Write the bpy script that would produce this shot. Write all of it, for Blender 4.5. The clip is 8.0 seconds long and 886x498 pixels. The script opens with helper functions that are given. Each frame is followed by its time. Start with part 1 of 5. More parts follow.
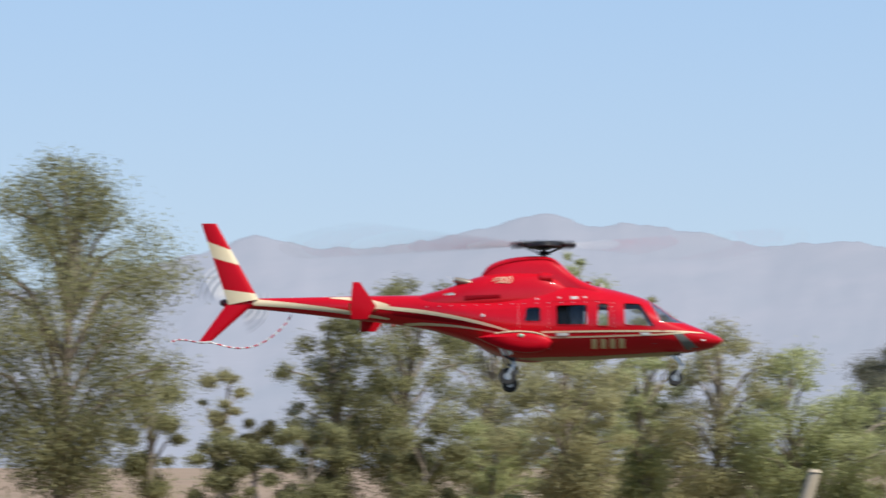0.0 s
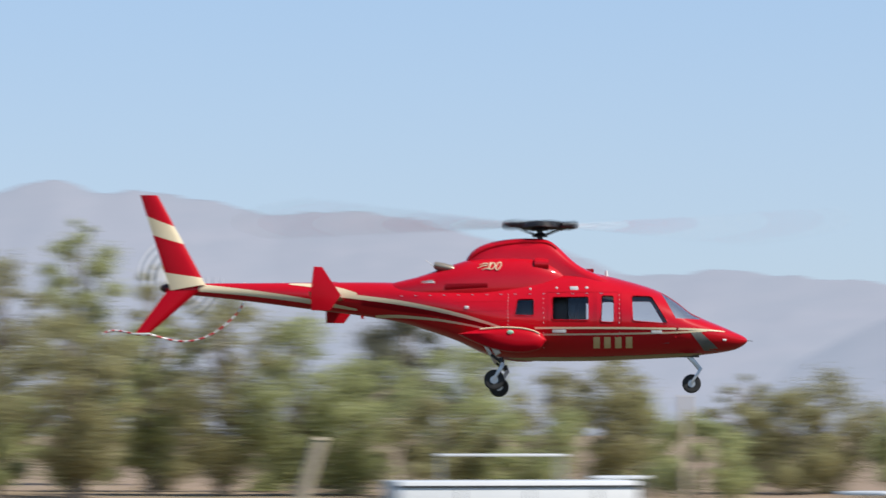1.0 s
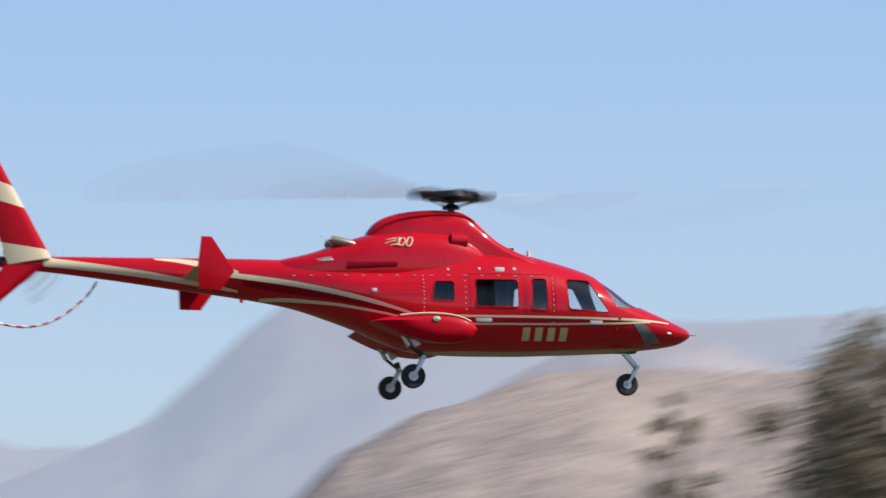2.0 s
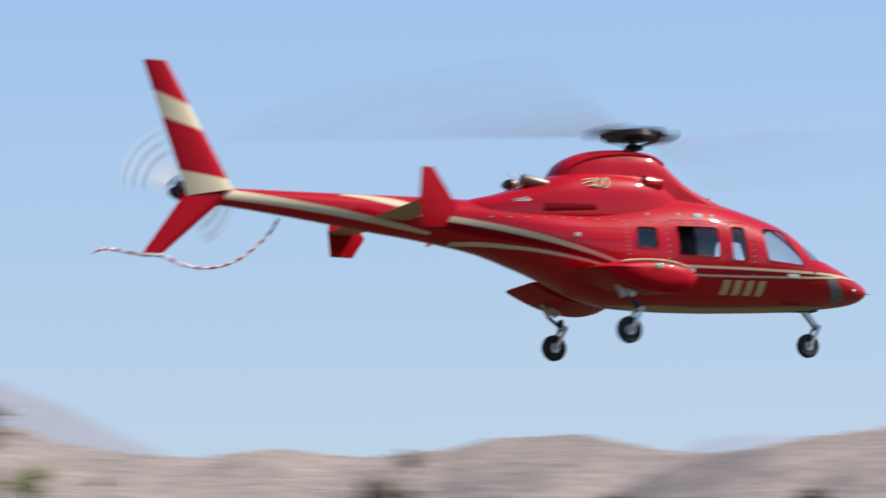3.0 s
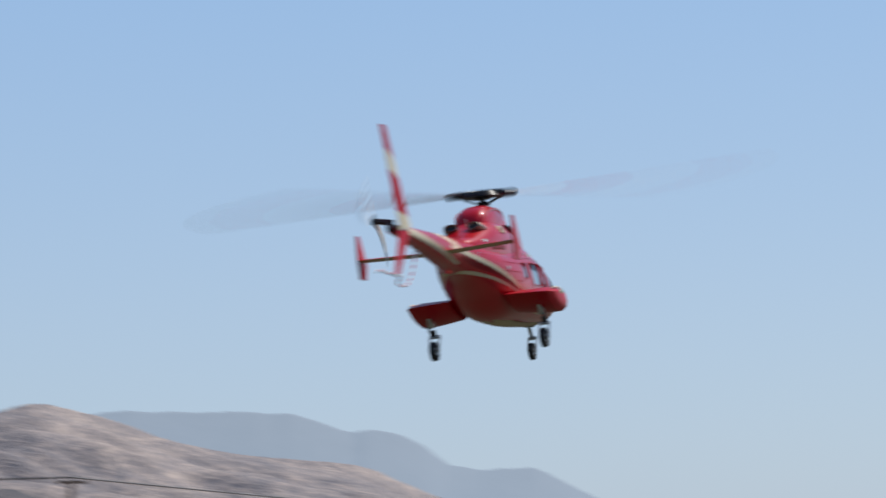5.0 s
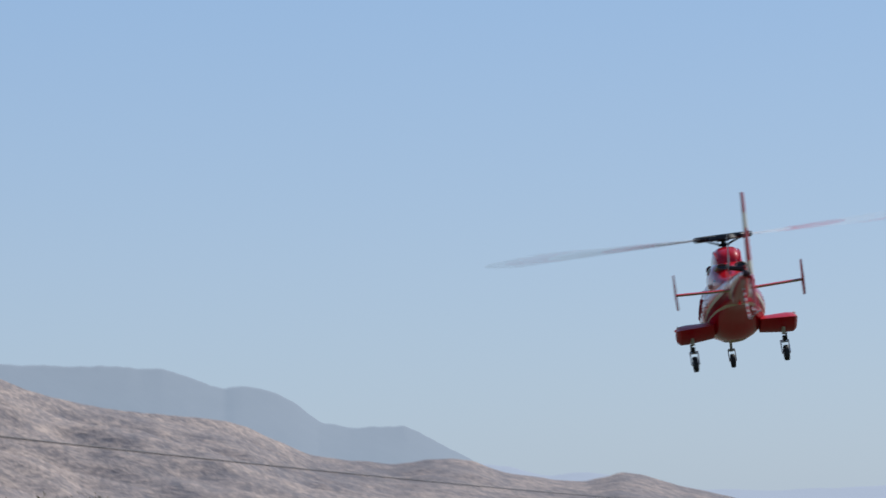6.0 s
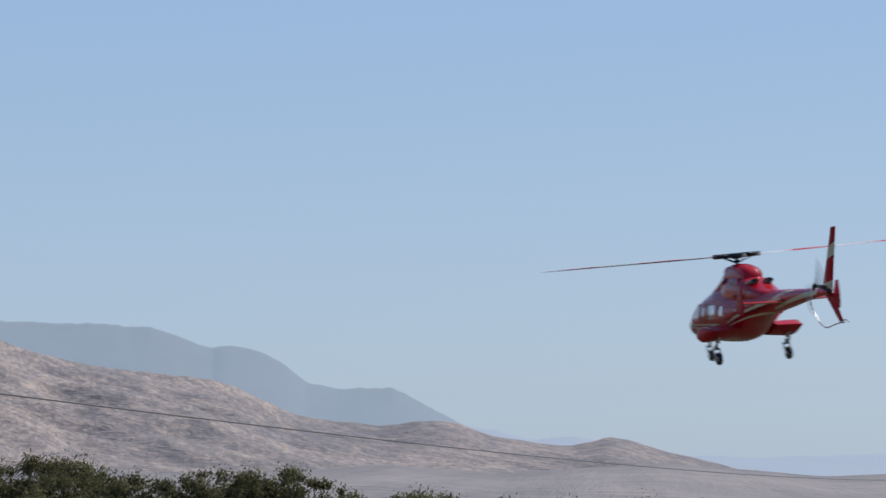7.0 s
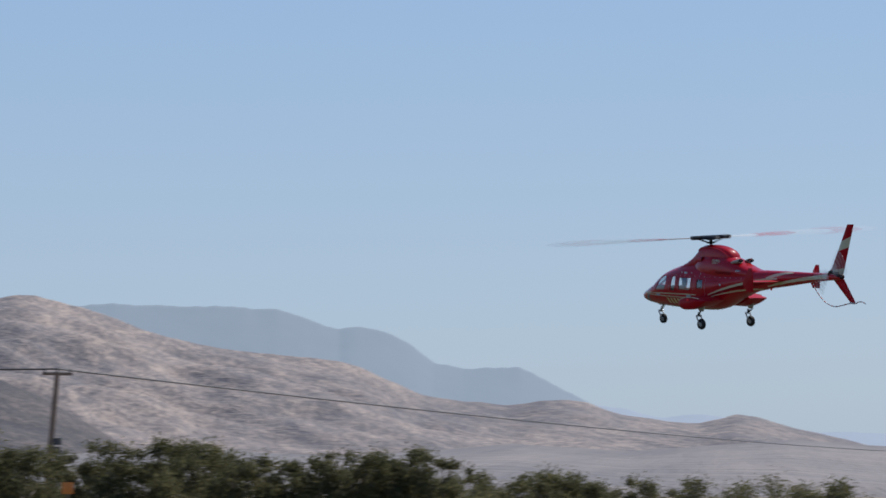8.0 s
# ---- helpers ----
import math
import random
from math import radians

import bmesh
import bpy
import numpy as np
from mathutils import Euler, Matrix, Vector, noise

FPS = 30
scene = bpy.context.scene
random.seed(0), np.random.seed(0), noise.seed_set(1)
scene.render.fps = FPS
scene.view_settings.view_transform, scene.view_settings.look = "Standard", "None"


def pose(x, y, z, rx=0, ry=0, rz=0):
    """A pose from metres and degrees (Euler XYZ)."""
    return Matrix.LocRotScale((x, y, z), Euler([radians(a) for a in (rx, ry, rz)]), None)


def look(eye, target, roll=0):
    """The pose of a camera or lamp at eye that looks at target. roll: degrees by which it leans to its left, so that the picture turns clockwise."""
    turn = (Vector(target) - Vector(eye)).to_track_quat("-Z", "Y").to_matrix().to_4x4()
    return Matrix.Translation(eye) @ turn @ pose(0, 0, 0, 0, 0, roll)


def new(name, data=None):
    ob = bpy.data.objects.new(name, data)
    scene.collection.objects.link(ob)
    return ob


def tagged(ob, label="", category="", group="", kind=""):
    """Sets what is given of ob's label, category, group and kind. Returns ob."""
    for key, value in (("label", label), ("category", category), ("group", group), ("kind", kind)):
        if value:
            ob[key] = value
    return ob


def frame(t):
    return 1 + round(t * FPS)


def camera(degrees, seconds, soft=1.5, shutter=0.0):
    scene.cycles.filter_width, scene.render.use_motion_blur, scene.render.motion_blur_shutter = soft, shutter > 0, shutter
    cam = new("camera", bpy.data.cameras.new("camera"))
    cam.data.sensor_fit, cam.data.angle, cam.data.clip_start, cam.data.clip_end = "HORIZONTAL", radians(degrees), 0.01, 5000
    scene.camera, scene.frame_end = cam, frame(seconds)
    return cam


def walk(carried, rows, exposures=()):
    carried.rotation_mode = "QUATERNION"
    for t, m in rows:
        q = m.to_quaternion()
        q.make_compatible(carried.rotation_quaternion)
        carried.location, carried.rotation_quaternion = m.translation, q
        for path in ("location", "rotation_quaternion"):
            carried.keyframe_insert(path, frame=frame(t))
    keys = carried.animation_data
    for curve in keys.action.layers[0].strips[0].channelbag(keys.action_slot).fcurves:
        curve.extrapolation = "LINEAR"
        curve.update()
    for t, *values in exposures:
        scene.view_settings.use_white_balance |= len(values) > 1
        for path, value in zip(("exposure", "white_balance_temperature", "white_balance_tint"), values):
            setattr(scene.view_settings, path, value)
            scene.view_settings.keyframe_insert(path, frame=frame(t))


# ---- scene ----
# ---- camera and its walk ----
cam = camera(16.0, 8.0, soft=1.5, shutter=0.85)
EYE = (0.0, 0.0, 2.4)


def aim(yaw, pitch, lean=0.0):
    """The camera in one place, panned by yaw degrees to the right, tilted up and leaning a little."""
    return pose(*EYE, 90 + pitch, 0, -yaw) @ pose(0, 0, 0, 0, 0, lean)


walk(cam, [
    (0, aim(0.000, 3.938)),
    (0.3, aim(1.520, 3.897)),
    (0.6, aim(4.365, 3.733)),
    (0.9, aim(7.703, 3.375)),
    (1, aim(8.936, 3.355)),
    (1.2, aim(11.329, 3.324)),
    (2.3, aim(30.184, 7.506)),
    (2.5, aim(33.543, 7.607)),
    (2.7, aim(36.809, 7.385)),
    (2.9, aim(40.660, 7.354)),
    (3, aim(42.663, 7.354)),
    (3.2, aim(47.490, 7.223)),
    (3.4, aim(52.010, 7.081)),
    (3.6, aim(56.611, 6.970)),
    (3.8, aim(60.945, 6.930)),
    (4, aim(65.208, 6.879)),
    (4.2, aim(70.374, 6.839)),
    (5.3, aim(85.758, 5.567, -1.19)),
    (5.5, aim(85.590, 5.499, -1.26)),
    (6, aim(86.782, 5.001, -0.32)),
    (6.5, aim(86.863, 4.652, 0.10)),
    (7, aim(86.973, 4.320, 0.54)),
    (7.5, aim(86.060, 4.085, 0.19)),
    (8, aim(84.692, 3.938, 0.00)),
], exposures=[(0.0, 0.17, 6500, 10), (1.2, 0.12, 6500, 10), (3.5, 0.14, 6560, 11), (4.2, 0.05, 6460, 10), (5.6, -0.20, 6230, 10), (8.0, -0.25, 6180, 10)])

# ---- world and sun ----
SUN_HEADING, SUN_HEIGHT = 132.0, 51.0
world = bpy.data.worlds.new("sky")
scene.world = world
world.use_nodes = True
wn = world.node_tree
sky = wn.nodes.new("ShaderNodeTexSky")
sky.sky_type, sky.sun_disc = "NISHITA", False
sky.sun_elevation, sky.sun_rotation = radians(SUN_HEIGHT), radians(SUN_HEADING)
sky.altitude, sky.air_density, sky.dust_density, sky.ozone_density = 450, 1.0, 1.2, 1.3
wn.nodes["Background"].inputs[1].default_value = 0.105
geo = wn.nodes.new("ShaderNodeTexCoord")
sep = wn.nodes.new("ShaderNodeSeparateXYZ")
wn.links.new(geo.outputs["Generated"], sep.inputs[0])
clear = wn.nodes.new("ShaderNodeValToRGB")
# clear desert sky: pale near the horizon, deep blue overhead
tones = [(0.0, (0.050, 0.063, 0.077)), (0.08, (0.045, 0.060, 0.080)), (0.22, (0.033, 0.054, 0.085)), (0.36, (0.015, 0.031, 0.062)), (0.6, (0.007, 0.017, 0.040)), (1.0, (0.004, 0.010, 0.025))]
while len(clear.color_ramp.elements) < len(tones):
    clear.color_ramp.elements.new(0.5)
for el, (p, c) in zip(clear.color_ramp.elements, tones):
    el.position, el.color = p, (*[v * 10 for v in c], 1)
wn.links.new(sep.outputs[2], clear.inputs[0])
lift = wn.nodes.new("ShaderNodeVectorMath")
lift.operation, lift.inputs[3].default_value = "SCALE", 1 / 0.105
wn.links.new(clear.outputs[0], lift.inputs[0])
both = wn.nodes.new("ShaderNodeMix")
both.data_type, both.inputs[0].default_value = "RGBA", 0.75
wn.links.new(sky.outputs[0], both.inputs[6])
wn.links.new(lift.outputs[0], both.inputs[7])
wn.links.new(both.outputs[2], wn.nodes["Background"].inputs[0])
sun = new("sun", bpy.data.lights.new("sun", "SUN"))
sun.data.energy, sun.data.angle, sun.data.color = 5.0, radians(0.53), (1.0, 0.95, 0.87)
h, e = radians(SUN_HEADING), radians(SUN_HEIGHT)
sun.matrix_world = look((0, 0, 40), (-math.sin(h) * math.cos(e), -math.cos(h) * math.cos(e), 40 - math.sin(e)))


# ---- materials ----
def mat(name, rough=0.5, metal=0.0, coat=0.0, spec=0.5):
    m = bpy.data.materials.new(name)
    m.use_nodes = True
    nt = m.node_tree
    b = nt.nodes["Principled BSDF"]
    b.inputs["Roughness"].default_value, b.inputs["Metallic"].default_value = rough, metal
    b.inputs["Coat Weight"].default_value, b.inputs["Coat Roughness"].default_value = coat, 0.03
    b.inputs["Specular IOR Level"].default_value = spec
    return m, nt, b


def noisy(nt, scale, detail=4.0, coords="Object", stretch=None, rough=0.55):
    tc = nt.nodes.new("ShaderNodeTexCoord")
    n = nt.nodes.new("ShaderNodeTexNoise")
    n.inputs["Scale"].default_value, n.inputs["Detail"].default_value, n.inputs["Roughness"].default_value = scale, detail, rough
    if stretch:
        mp = nt.nodes.new("ShaderNodeMapping")
        mp.inputs["Scale"].default_value = stretch
        nt.links.new(tc.outputs[coords], mp.inputs["Vector"])
        nt.links.new(mp.outputs[0], n.inputs["Vector"])
    else:
        nt.links.new(tc.outputs[coords], n.inputs["Vector"])
    return n.outputs["Fac"]


def ramp(nt, fac, stops):
    r = nt.nodes.new("ShaderNodeValToRGB")
    while len(r.color_ramp.elements) < len(stops):
        r.color_ramp.elements.new(0.5)
    for el, (p, c) in zip(r.color_ramp.elements, stops):
        el.position, el.color = p, (*c, 1)
    nt.links.new(fac, r.inputs[0])
    return r.outputs[0]


def mixed(nt, fac, a, b, mode="MIX"):
    n = nt.nodes.new("ShaderNodeMix")
    n.data_type, n.blend_type = "RGBA", mode
    for sock, v in ((n.inputs[0], fac), (n.inputs[6], a), (n.inputs[7], b)):
        if isinstance(v, (int, float)):
            sock.default_value = v
        elif isinstance(v, tuple):
            sock.default_value = (*v, 1)
        else:
            nt.links.new(v, sock)
    return n.outputs[2]


def bump(nt, b, fac, strength, dist):
    n = nt.nodes.new("ShaderNodeBump")
    n.inputs["Strength"].default_value, n.inputs["Distance"].default_value = strength, dist
    nt.links.new(fac, n.inputs["Height"])
    nt.links.new(n.outputs[0], b.inputs["Normal"])


def two_tone(name, a, c, scale, rough=0.5, metal=0.0, coat=0.0, bmp=0.0, bdist=0.002, coords="Object", spec=0.5):
    m, nt, b = mat(name, rough, metal, coat, spec)
    n1 = noisy(nt, scale, 5.0, coords)
    n2 = noisy(nt, scale * 7.3, 3.0, coords)
    col = ramp(nt, n1, [(0.3, a), (0.7, c)])
    col = mixed(nt, 0.25, col, ramp(nt, n2, [(0.35, a), (0.65, c)]))
    nt.links.new(col, b.inputs["Base Color"])
    if bmp:
        bump(nt, b, n2, bmp, bdist)
    return m


COAT_HAZE = 0.045
RED = two_tone("red_gloss_paint", (0.49, 0.003, 0.011), (0.54, 0.004, 0.015), 6, 0.38, 0.0, 0.8, bmp=0.13, bdist=0.003, spec=0.05)
RED.node_tree.nodes["Principled BSDF"].inputs["Coat Roughness"].default_value = COAT_HAZE
RED_SATIN = two_tone("red_satin_paint", (0.45, 0.002, 0.010), (0.51, 0.003, 0.014), 9, 0.42, 0.0, 0.15, spec=0.08)
CREAM = two_tone("champagne_paint", (0.70, 0.58, 0.38), (0.76, 0.65, 0.44), 8, 0.4, 0.0, 0.2, spec=0.2)
MAROON = two_tone("maroon_paint", (0.24, 0.001, 0.006), (0.29, 0.002, 0.009), 8, 0.4, 0.0, 0.15, spec=0.08)
# champagne toned down to tan, the shade of the undersides painted in
BELLY = two_tone("tan_shaded_champagne", (0.52, 0.39, 0.23), (0.58, 0.45, 0.28), 8, 0.45, 0.0, 0.1, spec=0.2)
GOLD = two_tone("gold_lettering", (0.66, 0.47, 0.22), (0.76, 0.57, 0.29), 30, 0.4, 0.0, 0.3)
SILVER = two_tone("brushed_metal", (0.50, 0.50, 0.50), (0.66, 0.66, 0.65), 40, 0.3, 1.0)
STEEL = two_tone("pale_alloy", (0.55, 0.55, 0.55), (0.68, 0.68, 0.67), 30, 0.38, 0.8)
BLACK = two_tone("black_plastic", (0.010, 0.010, 0.011), (0.022, 0.022, 0.024), 25, 0.38)
GEARBOX = two_tone("dark_gearbox", (0.035, 0.008, 0.010), (0.060, 0.014, 0.016), 25, 0.55)
RUBBER = two_tone("tyre_rubber", (0.014, 0.014, 0.014), (0.028, 0.027, 0.026), 30, 0.75, bmp=0.3)
HEADLINER = two_tone("grey_cabin_lining", (0.13, 0.13, 0.13), (0.19, 0.19, 0.185), 10, 0.8)
INTERIOR = two_tone("grey_interior", (0.05, 0.05, 0.05), (0.09, 0.085, 0.08), 12, 0.7)
SEAT = two_tone("grey_upholstery", (0.10, 0.10, 0.105), (0.16, 0.155, 0.15), 25, 0.8)
SOOT = two_tone("heat_stained_steel", (0.33, 0.28, 0.21), (0.48, 0.42, 0.33), 14, 0.42, 0.5)
GREYP = two_tone("grey_panel", (0.22, 0.24, 0.24), (0.30, 0.32, 0.31), 20, 0.4)
# opaque grey, lightened for the reflections on the chin window
CHIN = two_tone("grey_chin_window", (0.13, 0.13, 0.125), (0.19, 0.19, 0.18), 20, 0.3)
VENT = two_tone("grey_vent_frame", (0.33, 0.34, 0.33), (0.44, 0.45, 0.44), 20, 0.4)
PALEP = two_tone("pale_panel", (0.62, 0.66, 0.64), (0.74, 0.76, 0.74), 20, 0.35)
BLADEW = two_tone("white_blade", (0.72, 0.72, 0.70), (0.80, 0.80, 0.78), 10, 0.35)
BLADER = two_tone("red_blade_band", (0.55, 0.02, 0.03), (0.62, 0.04, 0.05), 10, 0.35)
BLADEG = two_tone("grey_blade", (0.11, 0.10, 0.10), (0.16, 0.15, 0.15), 10, 0.45)
WHITE = two_tone("white_vehicle_paint", (0.74, 0.75, 0.75), (0.82, 0.82, 0.81), 1.5, 0.35, 0.0, 0.5)
DARKTRIM = two_tone("dark_trim", (0.03, 0.03, 0.033), (0.06, 0.06, 0.06), 5, 0.5)
CONCRETE = two_tone("weathered_concrete", (0.44, 0.42, 0.38), (0.56, 0.54, 0.49), 2.5, 0.85, bmp=0.4)
TANPOST = two_tone("tan_weathered_post", (0.36, 0.30, 0.22), (0.46, 0.39, 0.29), 2.5, 0.85, bmp=0.4)
POLEWOOD = two_tone("weathered_pole_wood", (0.13, 0.10, 0.08), (0.22, 0.17, 0.13), 3, 0.85, bmp=0.5, bdist=0.01)
ORANGE = two_tone("orange_plastic", (0.75, 0.20, 0.03), (0.85, 0.28, 0.05), 4, 0.5)
BARK = two_tone("grey_brown_bark", (0.16, 0.13, 0.10), (0.34, 0.29, 0.24), 2.5, 0.9, bmp=0.7, bdist=0.02)
FEATHER = two_tone("dark_feathers", (0.02, 0.02, 0.02), (0.05, 0.045, 0.04), 20, 0.7)

GLASS, nt, b = mat("thin_window_glass", 0.03)
clearer, gloss, edge, curve, blend = (nt.nodes.new("ShaderNode" + k) for k in ("BsdfTransparent", "BsdfGlossy", "LayerWeight", "MapRange", "MixShader"))
clearer.inputs[0].default_value = (0.90, 0.93, 0.95, 1)
gloss.inputs["Roughness"].default_value, edge.inputs[0].default_value = 0.02, 0.22
curve.inputs[3].default_value, curve.inputs[4].default_value = 0.06, 0.85
for a, c in ((edge.outputs["Facing"], curve.inputs[0]), (curve.outputs[0], blend.inputs[0]), (clearer.outputs[0], blend.inputs[1]), (gloss.outputs[0], blend.inputs[2]), (blend.outputs[0], nt.nodes["Material Output"].inputs[0])):
    nt.links.new(a, c)
LAMP_R, nt, b = mat("red_position_light", 0.2)
b.inputs["Base Color"].default_value = (0.8, 0.02, 0.02, 1)
b.inputs["Emission Color"].default_value, b.inputs["Emission Strength"].default_value = (1, 0.05, 0.04, 1), 0.1
LAMP_G, nt, b = mat("green_position_light", 0.2)
b.inputs["Base Color"].default_value = (0.25, 0.45, 0.33, 1)
b.inputs["Emission Color"].default_value, b.inputs["Emission Strength"].default_value = (0.5, 1.0, 0.65, 1), 0.15


def foliage(name, dark, mid, light):
    m, nt, b = mat(name, 0.7, spec=0.15)
    geo = nt.nodes.new("ShaderNodeNewGeometry")
    col = ramp(nt, geo.outputs["Random Per Island"], [(0.05, dark), (0.5, mid), (0.95, light)])
    n = noisy(nt, 0.55, 3.0)
    col = mixed(nt, ramp(nt, n, [(0.4, (0, 0, 0)), (0.62, (0.75, 0.75, 0.75))]), col, light)
    nt.links.new(col, b.inputs["Base Color"])
    b.inputs["Transmission Weight"].default_value = 0.0
    tr = nt.nodes.new("ShaderNodeBsdfTranslucent")
    nt.links.new(col, tr.inputs[0])
    mx = nt.nodes.new("ShaderNodeMixShader")
    mx.inputs[0].default_value = 0.5
    nt.links.new(b.outputs[0], mx.inputs[1])
    nt.links.new(tr.outputs[0], mx.inputs[2])
    nt.links.new(mx.outputs[0], nt.nodes["Material Output"].inputs[0])
    return m


LEAF_A = foliage("olive_eucalyptus_leaves", (0.165, 0.152, 0.075), (0.34, 0.315, 0.16), (0.47, 0.45, 0.25))
LEAF_F = foliage("deep_olive_leaves", (0.085, 0.082, 0.038), (0.21, 0.205, 0.095), (0.38, 0.38, 0.195))
LEAF_B = foliage("green_leaves", (0.19, 0.215, 0.095), (0.38, 0.41, 0.19), (0.53, 0.55, 0.29))
LEAF_C = foliage("dark_pine_needles", (0.09, 0.098, 0.07), (0.17, 0.175, 0.125), (0.25, 0.25, 0.18))
LEAF_D = foliage("brown_dry_leaves", (0.14, 0.118, 0.085), (0.25, 0.212, 0.155), (0.36, 0.31, 0.225))
LEAF_E = foliage("dark_scrub_leaves", (0.055, 0.056, 0.025), (0.12, 0.113, 0.052), (0.19, 0.175, 0.085))


def streaked(nt, turn, scale, detail, rough, squeeze):
    """Noise drawn out along one direction on the ground."""
    tc, mp, mp2, n = (nt.nodes.new("ShaderNode" + k) for k in ("TexCoord", "Mapping", "Mapping", "TexNoise"))
    mp.inputs["Rotation"].default_value = (0, 0, radians(-turn))
    mp2.inputs["Scale"].default_value = squeeze
    n.inputs["Scale"].default_value, n.inputs["Detail"].default_value, n.inputs["Roughness"].default_value = scale, detail, rough
    for a, c in ((tc.outputs["Object"], mp.inputs[0]), (mp.outputs[0], mp2.inputs[0]), (mp2.outputs[0], n.inputs["Vector"])):
        nt.links.new(a, c)
    return n.outputs["Fac"]


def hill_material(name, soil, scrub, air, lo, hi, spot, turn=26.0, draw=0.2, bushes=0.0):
    """Sunlit soil with dark scrub in patches drawn out down the slope; air: blue haze painted in as emission on the
    backdrop kilometres away, none on the near hills.
    """
    m, nt, b = mat(name, 0.95)
    big = noisy(nt, 0.007, 5.0, stretch=(0.5, 1, 1.3))
    fine = streaked(nt, turn, spot, 5.0, 0.68, (draw, 0.8, 1))
    n3 = streaked(nt, turn + 20, spot * 3.1, 3.0, 0.6, (draw * 1.2, 0.8, 1))
    f = mixed(nt, 0.5, big, fine)
    f = mixed(nt, 0.30, f, n3)
    col = ramp(nt, f, [(lo, scrub), ((lo + hi) / 2, tuple(0.45 * p + 0.55 * q for p, q in zip(soil, scrub))), (hi, soil)])
    if bushes:
        # single dark bushes scattered over the soil
        dots = streaked(nt, turn - 15, spot * 2.4, 1.5, 0.5, (draw * 1.3, 0.9, 1))
        col = mixed(nt, ramp(nt, dots, [(0.50, (0, 0, 0)), (0.57, (bushes, bushes, bushes))]), col, tuple(0.8 * v for v in scrub))
    nt.links.new(col, b.inputs["Base Color"])
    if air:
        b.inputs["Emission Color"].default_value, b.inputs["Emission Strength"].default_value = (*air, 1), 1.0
    bump(nt, b, f, 0.8, 4.0)
    return m


HILL = hill_material("dry_scrub_hillside", (0.39, 0.312, 0.268), (0.19, 0.163, 0.158), None, 0.43, 0.59, 0.10, turn=-45.0, draw=0.35)
# scrub tone shifted towards blue-grey to paint in some haze
HILL_WEST = hill_material("dry_scrub_hillside_with_gullies", (0.41, 0.33, 0.282), (0.15, 0.14, 0.152), None, 0.42, 0.59, 0.12, turn=26.0, draw=0.16, bushes=0.42)
# darker copy of the hillside, its shade put into both tones
HILL_DARK = hill_material("shade_painted_scrub_hillside", (0.16, 0.13, 0.12), (0.06, 0.056, 0.062), None, 0.45, 0.57, 0.16, bushes=0.6)
HILL_LOW = hill_material("low_scrub_plain", (0.29, 0.25, 0.235), (0.165, 0.155, 0.16), None, 0.40, 0.62, 0.12, turn=0.0, draw=0.04)
# haze over these far slopes is painted in as a blue glow
HILL_PINK = hill_material("brown_haze_glow_hillside", (0.24, 0.20, 0.185), (0.14, 0.125, 0.13), (0.14, 0.165, 0.22), 0.40, 0.62, 0.02)
MOUNTAIN = hill_material("blue_haze_glow_mountain", (0.125, 0.112, 0.12), (0.085, 0.085, 0.095), (0.232, 0.275, 0.350), 0.38, 0.64, 0.008)
MOUNTAIN_EAST = hill_material("blue_grey_haze_glow_mountain", (0.05, 0.05, 0.055), (0.04, 0.041, 0.045), (0.248, 0.315, 0.395), 0.38, 0.64, 0.008)
MOUNTAIN_FAR = hill_material("pale_blue_haze_glow_mountain", (0.10, 0.10, 0.12), (0.08, 0.08, 0.10), (0.31, 0.378, 0.468), 0.38, 0.64, 0.006)

GROUND, nt, b = mat("dry_grass_field", 0.95)
g1, g2, g3 = noisy(nt, 0.012, 5.0), noisy(nt, 0.35, 6.0, rough=0.7), noisy(nt, 6.0, 4.0, rough=0.7)
gc = ramp(nt, g1, [(0.38, (0.25, 0.168, 0.115)), (0.55, (0.31, 0.215, 0.15)), (0.68, (0.13, 0.14, 0.06))])
gc = mixed(nt, ramp(nt, g2, [(0.3, (0, 0, 0)), (0.75, (0.6, 0.6, 0.6))]), gc, (0.33, 0.235, 0.17))
gc = mixed(nt, 0.3, gc, ramp(nt, g3, [(0.3, (0.20, 0.15, 0.09)), (0.7, (0.34, 0.27, 0.18))]))
# unseen nearby ground given a dark grass tone to weaken bounce light on the helicopter, bare tan soil and dry grass
# beyond it
near = ramp(nt, g3, [(0.3, (0.030, 0.032, 0.014)), (0.7, (0.062, 0.058, 0.026))])
spot = nt.nodes.new("ShaderNodeNewGeometry")
far = nt.nodes.new("ShaderNodeVectorMath")
far.operation = "LENGTH"
nt.links.new(spot.outputs["Position"], far.inputs[0])
reach = nt.nodes.new("ShaderNodeMapRange")
reach.inputs[1].default_value, reach.inputs[2].default_value = 70, 105
nt.links.new(far.outputs["Value"], reach.inputs[0])
gc = mixed(nt, reach.outputs[0], near, gc)
nt.links.new(gc, b.inputs["Base Color"])
bump(nt, b, g3, 0.6, 0.05)


# ---- mesh helpers ----
def mesh_object(name, verts, faces, material, smooth=False, mats=None, index=None):
    me = bpy.data.meshes.new(name)
    me.from_pydata([tuple(v) for v in verts], [], [tuple(f) for f in faces])
    for m in (mats or [material]):
        me.materials.append(m)
    if index is not None:
        me.polygons.foreach_set("material_index", index)
    if smooth:
        me.polygons.foreach_set("use_smooth", [True] * len(me.polygons))
    me.update()
    return new(name, me)


